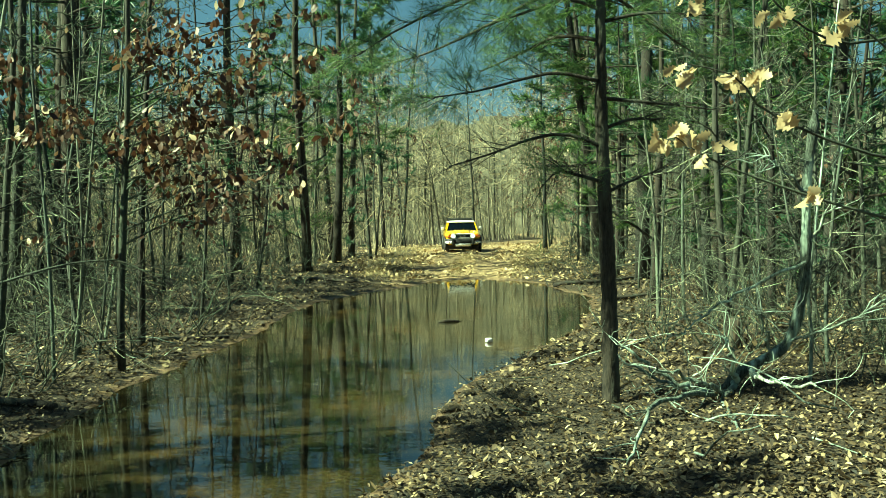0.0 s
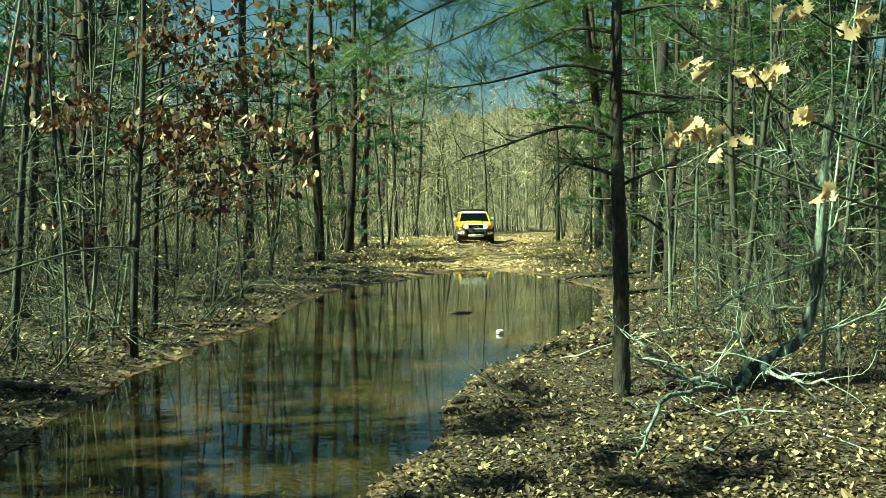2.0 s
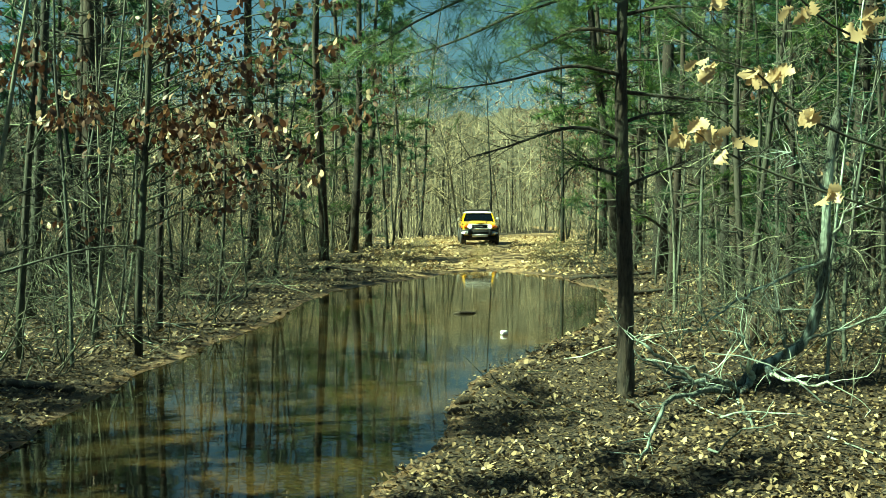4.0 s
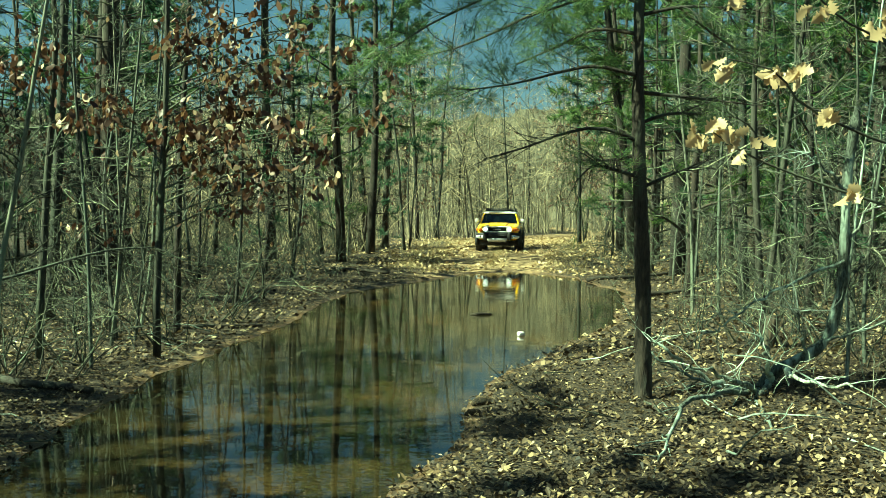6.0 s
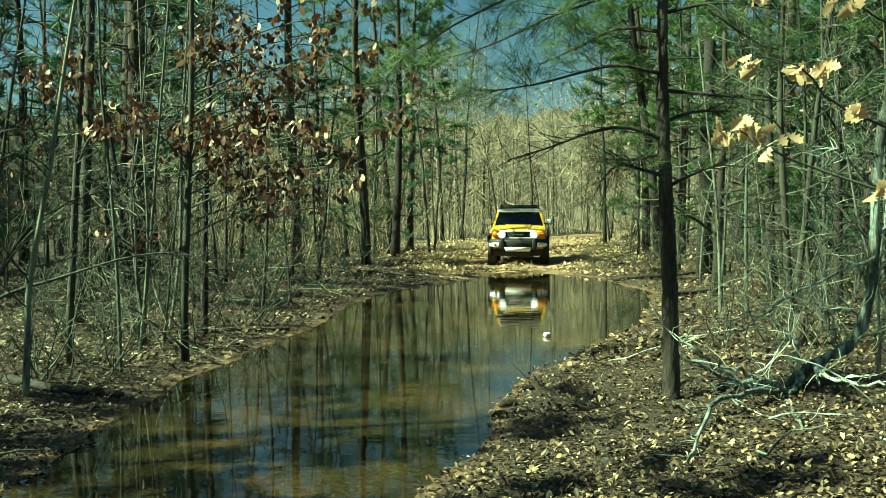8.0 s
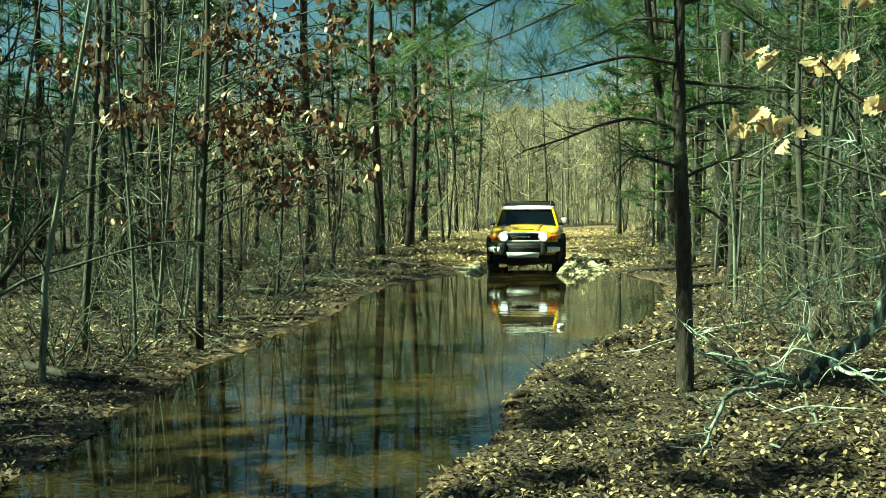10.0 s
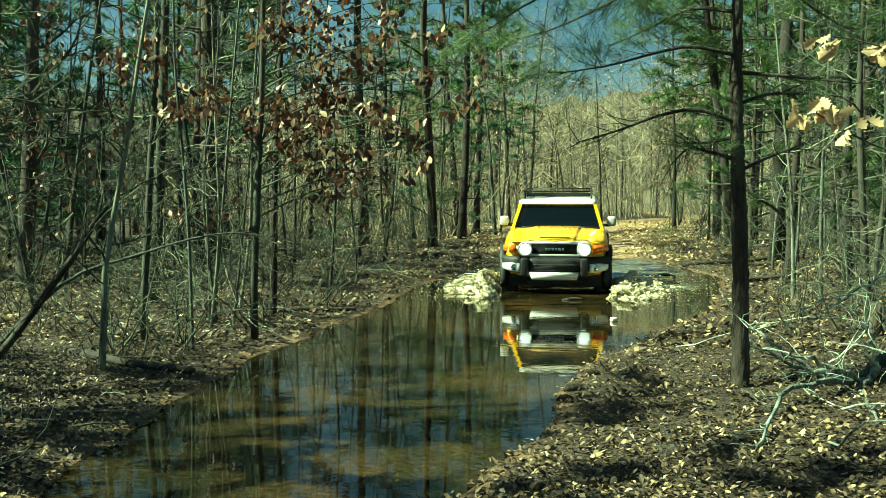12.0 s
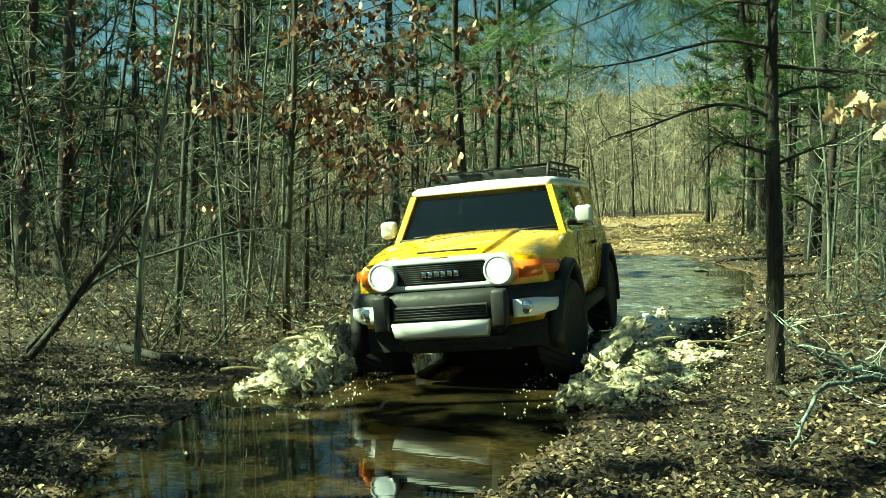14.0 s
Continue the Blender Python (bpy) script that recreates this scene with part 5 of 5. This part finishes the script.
    part("skid_plate", g, M_WHITE, root, "pale silver skid plate")
    g = Geo()
    g.box((0, -1.75, 0.40), (0.9, 0.5, 0.05))
    part("front_axle_guard", g, M_CABIN, root)


def car_cabin(root):
    B, T = 1.19, 1.625
    ws = [(-0.79, -0.80, B), (0.79, -0.80, B), (0.66, -0.57, T), (-0.66, -0.57, T)]
    part("windscreen", pane(Geo(), ws, 0.012, (0, 0.9, -0.4)), M_GLASS, root, "dark tinted windscreen", False).visible_shadow = False
    side = lambda s, y0, y1: [(s * 0.80, y0, B), (s * 0.80, y1, B), (s * 0.672, y1 - 0.02 * (y1 > 0), T), (s * 0.672, y0 + (0.22 if y0 < -0.5 else 0), T)]
    for s in (-1, 1):
        for y0, y1 in ((-0.72, 0.46), (0.60, 1.15)):
            part("side_window", pane(Geo(), side(s, y0, y1), 0.010, (-s, 0, -0.2)), M_GLASS, root, "tinted side window", False).visible_shadow = False
        pillars = ((((0.80, -0.80, B - 0.02), (0.665, -0.565, T)), 0.05), (((0.805, 0.53, B - 0.02), (0.675, 0.53, T)), 0.07))
        for (a, b), w in pillars:
            a, b = Vector((s * a[0], a[1], a[2])), Vector((s * b[0], b[1], b[2]))
            g = Geo()
            loft(g, [[p + Vector((s * dx, dy, 0)) for dx, dy in ((0.02, -w), (0.02, w), (-0.035, w), (-0.035, -w))] for p in (a, b)])
            part("pillar", g, M_YELLOW, root, "yellow roof pillar", False)
        g = Geo()
        pane(g, [(s * 0.815, 1.15, B - 0.02), (s * 0.79, 2.04, B - 0.02), (s * 0.675, 1.88, T), (s * 0.685, 1.20, T)], 0.05, (-s, 0, -0.2))
        part("rear_quarter", g, M_YELLOW, root, "yellow rear quarter panel", False)
        # mirrors
        g = rbox(Geo(), (s * 0.955, -0.56, 1.32), (0.16, 0.11, 0.17), 0.04, None, 3)
        m = part("mirror", g, M_SILVER, root, "pale door mirror housing")
        g = rbox(Geo(), (s * 0.955, -0.503, 1.32), (0.13, 0.01, 0.13), 0.004)
        part("mirror_glass", g, M_MIRROR, m)
        g = rbox(Geo(), (s * 0.87, -0.56, 1.25), (0.16, 0.07, 0.05), 0.015)
        part("mirror_arm", g, M_BLACK, m)
    part("rear_window", pane(Geo(), [(-0.76, 2.04, B), (0.76, 2.04, B), (0.65, 1.9, T), (-0.65, 1.9, T)], 0.012, (0, -1, -0.3)), M_GLASS, root, "tinted rear window", False)
    # scuttle, wipers
    g = rbox(Geo(), (0, -0.845, 1.205), (1.50, 0.09, 0.03), 0.01)
    part("scuttle", g, M_BLACK, root, "black scuttle below the windscreen")
    for x in (-0.62, -0.12, 0.38):
        g = Geo()
        g.tube([(x, -0.835, 1.225), (x + 0.10, -0.80, 1.232), (x + 0.42, -0.79, 1.242)], (0.012, 0.009, 0.007), 6)
        part("wiper", g, M_BLACK, root, "black wiper")
    # roof
    g = Geo()
    loops = []
    for y, w, z, th in ((-0.625, 0.63, 1.62, 0.02), (-0.62, 0.66, 1.625, 0.045), (-0.55, 0.685, 1.62, 0.085), (-0.2, 0.70, 1.62, 0.10), (1.2, 0.70, 1.62, 0.10), (1.85, 0.69, 1.62, 0.09), (1.97, 0.66, 1.62, 0.04)):
        loops.append([(-w, y, z), (-w - 0.01, y, z + th * 0.5), (-w + 0.05, y, z + th * 0.88), (-w * 0.6, y, z + th), (0, y, z + th * 1.12), (w * 0.6, y, z + th), (w - 0.05, y, z + th * 0.88), (w + 0.01, y, z + th * 0.5), (w, y, z)])
    loft(g, loops)
    part("roof", g, M_WHITE, root, "white painted roof")
    # inside
    g = Geo()
    rbox(g, (0, 0.62, 1.235), (1.46, 2.7, 0.03), 0.01)
    part("cabin_floor", g, M_CABIN, root)
    g = rbox(Geo(), (0, -0.60, 1.26), (1.44, 0.26, 0.07), 0.03)
    part("dashboard", g, M_CABIN, root)
    for s in (-1, 1):
        g = rbox(Geo(), (s * 0.36, 0.42, 1.33), (0.46, 0.12, 0.20), 0.04)
        seat = part("seat", g, M_CABIN, root)
        g = rbox(Geo(), (s * 0.36, 0.44, 1.49), (0.24, 0.08, 0.14), 0.03)
        part("headrest", g, M_CABIN, seat)
    # roof rack
    def bar(name, pts, r=0.017):
        g = Geo()
        g.tube(spline(pts, 12) if len(pts) > 2 else pts, [r] * (12 if len(pts) > 2 else 2), 8)
        part(name, g, M_BLACK, rack)
    rack = new("roof_rack")
    rack.parent = root
    rack.matrix_basis = pose(0, 0, -0.05)
    tagged(rack, "black tubular roof rack")
    for s in (-1, 1):
        bar("rail", [(s * 0.60, -0.28, 1.765), (s * 0.60, -0.20, 1.87), (s * 0.60, 0.0, 1.90), (s * 0.60, 1.6, 1.90), (s * 0.60, 1.72, 1.87), (s * 0.60, 1.78, 1.765)])
        bar("rail", [(s * 0.60, -0.18, 1.835), (s * 0.60, 1.72, 1.835)], 0.012)
        for y in (0.35, 1.0):
            bar("stanchion", [(s * 0.60, y, 1.76), (s * 0.60, y, 1.90)], 0.014)
    for y, z in ((-0.12, 1.885), (0.2, 1.80), (0.55, 1.80), (0.9, 1.80), (1.25, 1.80), (1.68, 1.885)):
        bar("crossbar", [(-0.60, y, z), (0.60, y, z)], 0.014)
    g = rbox(Geo(), (0, -0.15, 1.825), (1.16, 0.02, 0.07), 0.008)
    part("wind_deflector", g, M_BLACK, rack, "black wind deflector")


def car_wheel(root, x, y):
    wheel = new("wheel")
    wheel.parent = root
    wheel.matrix_basis = pose(x, y, WHEEL_R)
    s = 1 if x > 0 else -1
    prof = [(-0.12, 0.24), (-0.135, 0.30), (-0.132, 0.36), (-0.11, 0.395), (-0.04, 0.402), (0.04, 0.402), (0.11, 0.395), (0.132, 0.36), (0.135, 0.30), (0.12, 0.24)]
    g = lathe(Geo(), prof, 56, (0, 0, 0), lambda i, k: 0.965 if 3 <= i <= 6 and (k + (i % 2)) % 2 else 1.0)
    part("tyre", g, M_RUBBER, wheel, "muddy black tyre with chunky tread", False)
    g = lathe(Geo(), [(s * a, r) for a, r in ((-0.10, 0.235), (0.10, 0.245), (0.115, 0.235), (0.09, 0.215), (0.03, 0.20), (0.02, 0.02))], 32)
    rim = part("rim", g, M_RIM, wheel, "grey alloy rim")
    for k in range(6):
        a = k * math.pi / 3
        g = rbox(Geo(), (s * 0.075, 0.13 * math.cos(a), 0.13 * math.sin(a)), (0.05, 0.20, 0.06), 0.015, Matrix.Rotation(a, 3, "X"))
        part("spoke", g, M_RIM, rim)
    part("hub_cap", lathe(Geo(), [(s * 0.03, 0.06), (s * 0.10, 0.055), (s * 0.11, 0.03)], 16), M_BLACK, rim)
    return wheel


def build_car():
    root = thing("car", "yellow off-road car with white roof and lit headlights", "car")
    car_body(root)
    car_front(root)
    car_cabin(root)
    wheels = [car_wheel(root, sx * TRACK, sy * AXLE) for sx in (-1, 1) for sy in (-1, 1)]
    return root, wheels


# ---- spray and churned water ----
def make_splash(name, seed, side, tall):
    """A fan of muddy fingers and drops thrown outwards by a wheel."""
    rng, g = random.Random(seed), Geo()
    root = tagged(new(name), "cream-brown muddy spray thrown up by a wheel", "water spray", "spray")

    def blob(p, r, stretch=1.0):
        b = len(g.v)
        for d in ((1, 0, 0), (-1, 0, 0), (0, 1, 0), (0, -1, 0), (0, 0, stretch), (0, 0, -stretch)):
            g.v.append(tuple(p + Vector(d) * r * rng.uniform(0.75, 1.2)))
        g.f += [tuple(b + i for i in q) for q in ((0, 2, 4), (2, 1, 4), (1, 3, 4), (3, 0, 4), (2, 0, 5), (1, 2, 5), (3, 1, 5), (0, 3, 5))]

    def launch(a, layer):
        """Where water leaves the surface at a along the wheel's side, and how fast."""
        lump = noise.noise((a * 3.1, layer * 5.0, seed)) + 0.5 * noise.noise((a * 9.0, layer * 5.0, seed + 3.0))
        p0 = Vector((side * (0.02 + 0.05 * layer + 0.10 * (1 - abs(a))), a * 0.85 + 0.15, -0.05))
        v = Vector((side * (0.5 + 0.55 * layer + 0.3 * lump), 0.7 * a + 0.25, (2.5 + 0.9 * lump) * (1 - 0.35 * a * a) * tall * (1 - 0.14 * layer)))
        return p0, v

    def fly(p0, v, u):
        return p0 + v * u + Vector((0, 0, -4.9 * u * u))

    sheet = Geo()
    for layer in range(5):
        nu, ns = 32, 10
        b = len(sheet.v)
        for i in range(nu + 1):
            p0, v = launch(-1 + 2 * i / nu, layer)
            top = min(0.42, v.z / 9.8 * 1.35)
            for j in range(ns + 1):
                w = Vector((rng.gauss(0, 0.020), rng.gauss(0, 0.020), rng.gauss(0, 0.020))) * (j > 0)
                sheet.v.append(tuple(fly(p0, v, top * j / ns) + w))
        n = ns + 1
        sheet.f += [(b + i * n + j, b + (i + 1) * n + j, b + (i + 1) * n + j + 1, b + i * n + j + 1) for i in range(nu) for j in range(ns)]
    tagged(part("sheet", sheet, M_SHEET, root), kind="stuff")
    froth = Geo()
    for k in range(76):
        p0, v = launch(rng.uniform(-1, 1), rng.uniform(0, 4.5))
        top = v.z / 9.8
        u = top * rng.random() ** 0.7 * rng.choice((0.95, 0.95, 1.7))
        c = fly(p0, v, u) + Vector((rng.gauss(0, 0.03), rng.gauss(0, 0.03), 0))
        c.z = max(c.z, 0.0)
        r, b, nu, nv = rng.uniform(0.025, 0.075), len(froth.v), 8, 5
        for j in range(nv + 1):
            for i in range(nu):
                th, ph = math.pi * j / nv, 2 * math.pi * (i + 0.5 * (j % 2)) / nu
                d = Vector((math.sin(th) * math.cos(ph), math.sin(th) * math.sin(ph), math.cos(th)))
                froth.v.append(tuple(c + d * r * (1 + 0.75 * noise.noise(d * 1.7 + Vector((k * 3.7, seed, 0))))))
        froth.f += [(b + j * nu + i, b + j * nu + (i + 1) % nu, b + (j + 1) * nu + (i + 1) % nu, b + (j + 1) * nu + i) for j in range(nv) for i in range(nu)]
    tagged(part("froth", froth, M_FROTH, root, "frothing muddy water"), kind="stuff")
    for k in range(14):
        p0, v = launch(rng.uniform(-1, 1), rng.uniform(0, 4))
        v = v + Vector((rng.gauss(0, 0.25), rng.gauss(0, 0.25), rng.gauss(0.1, 0.35)))
        u0 = rng.uniform(0.0, 0.25)
        pts = [fly(p0, v, u0 + 0.14 * i / 4) + Vector((rng.gauss(0, 0.006), rng.gauss(0, 0.006), 0)) for i in range(5)]
        r = rng.uniform(0.004, 0.014)
        g.tube(pts, [r * rng.uniform(0.4, 1.3) for _ in pts], 5)
    for k in range(560):
        p0, v = launch(rng.uniform(-1.1, 1.1), rng.uniform(0, 5))
        v = v + Vector((rng.gauss(0, 0.4), rng.gauss(0, 0.4), rng.gauss(0.25, 0.5)))
        p = fly(p0, v, rng.uniform(0.06, 0.45))
        p.z = abs(p.z)
        blob(p, 0.002 + abs(rng.gauss(0, 0.0042)) * (1.6 - min(1.0, p.z * 1.4)), rng.uniform(0.7, 1.3))
    tagged(part("spray", g, M_DROPS, root), kind="stuff")
    foam = Geo()
    for k in range(300):
        c = Vector((side * (abs(rng.gauss(0.2, 0.55)) - 0.2), rng.gauss(-0.15, 0.5), 0.0))
        w = rng.uniform(0.006, 0.024)
        n = 7
        rim = [c + Vector((math.cos(6.283 * i / n) * w * rng.uniform(0.7, 1.4), math.sin(6.283 * i / n) * w * rng.uniform(0.5, 1.0), -0.02)) for i in range(n)]
        b = len(foam.v)
        foam.v += [tuple(p) for p in rim] + [tuple(c + Vector((0, 0, rng.uniform(0.004, 0.014))))]
        foam.f += [(b + i, b + (i + 1) % n, b + n) for i in range(n)]
    tagged(part("foam", foam, M_FOAM, root, "pale foam on the water"), kind="stuff")
    return root


def make_wake(seed, width, length):
    """A patch of choppy water whose rim dips under the still surface."""
    nx, ny = 34, 44
    v = []
    for j in range(ny + 1):
        for i in range(nx + 1):
            x, y = (i / nx - 0.5) * width, (j / ny - 0.5) * length
            e = max(abs(i / nx - 0.5), abs(j / ny - 0.5)) * 2
            chop = 0.045 * noise.noise((x * 2.2, y * 3.8, seed)) + 0.026 * noise.noise((x * 6.5, y * 8.0, seed + 4.0))
            v.append((x, y, 0.022 + chop - 0.06 * hump(e + 0.25 * noise.noise((x * 1.2, y * 1.2, seed + 9.0)), 0.72, 1.0)))
    n = nx + 1
    f = [(j * n + i, j * n + i + 1, (j + 1) * n + i + 1, (j + 1) * n + i) for j in range(ny) for i in range(nx)]
    me = bpy.data.meshes.new("wake")
    me.from_pydata(v, [], f)
    me.polygons.foreach_set("use_smooth", [True] * len(f))
    me.materials.append(M_CHURN)
    return tagged(new("wake", me), "choppy churned muddy water behind the car", "water", "wake")


M_FOAM = plain("foam", (0.58, 0.54, 0.41), 0.6, 0.0, 0.2)

CAR, WHEELS = build_car()

# t, x, y, z, yaw, pitch, roll of the car
CAR_ROWS = [(0, .92, 48.6, .06, 1.7, .3, 0), (2.6, .88, 48.8, .08, 3.2, 0, 0), (3.0, .87, 48.75, .08, 3.4, 0, 0), (3.6, .87, 48.3, .1, 3, -.6, 0),
            (6, 1, 40.2, .09, -5, -1, .6), (7.5, .62, 32.3, .12, -2.5, 1, .8), (8.2, .55, 30, .12, -2.3, .6, .6), (10.3, .24, 24.1, -.11, -4.8, -.4, 0),
            (11, .01, 21.7, -.06, -6.5, -1, .4), (11.5, -.12, 19.7, -.06, -5, 1.8, .4), (12, -.2, 17.7, -.12, -1, 2.5, .4), (12.5, -.27, 15.5, -.12, -4.5, -1.2, .2),
            (13, -.45, 13.4, -.1, -4, -.3, -2.6), (13.5, -.69, 11.5, -.1, -6.2, 1.2, -3.8), (14, -.92, 9.45, -.05, -7, 0, -4.8)]


def car_at(t):
    ts = [r[0] for r in CAR_ROWS]
    return [float(np.interp(t, ts, [r[i] for r in CAR_ROWS])) for i in (1, 2, 3, 4)]


# when and how high each wheel throws its spray
SPRAY = [(10.05, 0.4, 0.7), (10.3, 0.4, 0.8), (10.52, 0.75, 0.7), (10.75, 0.55, 0.35), (11.0, 0.35, 0.2), (11.3, 0.18, 0.2), (11.55, 0.35, 0.3), (11.85, 0.6, 0.45),
         (12.1, 0.6, 0.55), (12.3, 0.6, 0.85), (12.52, 0.7, 0.9), (12.82, 0.65, 0.8), (13.05, 0.75, 0.65), (13.35, 0.85, 0.5), (13.62, 0.9, 0.6), (13.82, 0.8, 0.68), (13.99, 0.72, 0.68)]
SPLASH_KINDS = {s: [make_splash("splash", 61 + 3 * k + s, s, 1.0) for k in range(3)] for s in (-1, 1)}
SPLASHES = []
for i, (t, left, right) in enumerate(SPRAY):
    for s, size in ((-1, left), (1, right)):
        kind = SPLASH_KINDS[s][i % 3]
        ob = kind if i < 3 else copy_thing(kind, Matrix())
        ob.scale = (0.9 + size * (1.0 if s > 0 else 0.7), 0.9 + size * 0.7, size * 1.65)
        SPLASHES.append((t, s, size, ob))
WAKES = [make_wake(1.0 + i, 5.4, 5.6) for i in range(4)]


def motions():
    walk(CAR, [(t, pose(x, y, z, a, b, c)) for t, x, y, z, c, a, b in CAR_ROWS])
    for w in WHEELS:
        x, y = w.matrix_basis.translation.x, w.matrix_basis.translation.y
        rows = []
        for i in range(141):
            t = i / 10
            steer = (8 * hump(t, 12.6, 13.6) - 6 * hump(t, 3, 5) + 4 * hump(t, 6, 8)) if y < 0 else 0
            rows.append((t, pose(x, y, WHEEL_R, 0, 0, -steer) @ pose(0, 0, 0, math.degrees((48.8 - car_at(t)[1]) / WHEEL_R))))
        walk(w, rows)
    for t, s, size, ob in SPLASHES:
        x, y, _, yaw = car_at(t)
        off = Matrix.Rotation(radians(yaw), 3, 'Z') @ Vector((s * 0.84, -1.68, 0))
        x, y = x + off.x, y + off.y
        life = ((-0.28, -1.0), (-0.12, -0.12), (0.0, 0.0), (0.2, -0.03), (0.6, -1.1))
        stops = [dt for dt, _ in life if t + dt < 13.97] + [14.0 - t]
        rows = [(0, pose(x, y, -1.5))]
        for dt in stops:
            z = float(np.interp(dt, [d for d, _ in life], [h for _, h in life]))
            k = min(0.5, max(-0.3, dt))
            rows.append((t + dt, pose(x + s * 0.25 * k, y - 1.6 * k, z, 0, 0, yaw + s * 10 * k)))
        walk(ob, rows)
    for i, w in enumerate(WAKES):
        y = 22.6 - 3.6 * i
        t = 10.9 + 0.88 * i
        x = car_at(t)[0] + 0.1
        walk(w, [(0, pose(x, y, -0.09)), (t - 0.5, pose(x, y, -0.09)), (t + 0.3, pose(x, y, 0.0)), (14.0, pose(x, y, 0.002))] if t + 0.3 < 14 else
             [(0, pose(x, y, -0.09)), (t - 0.5, pose(x, y, -0.09)), (14.0, pose(x, y, 0.0))])


small_things()
motions()
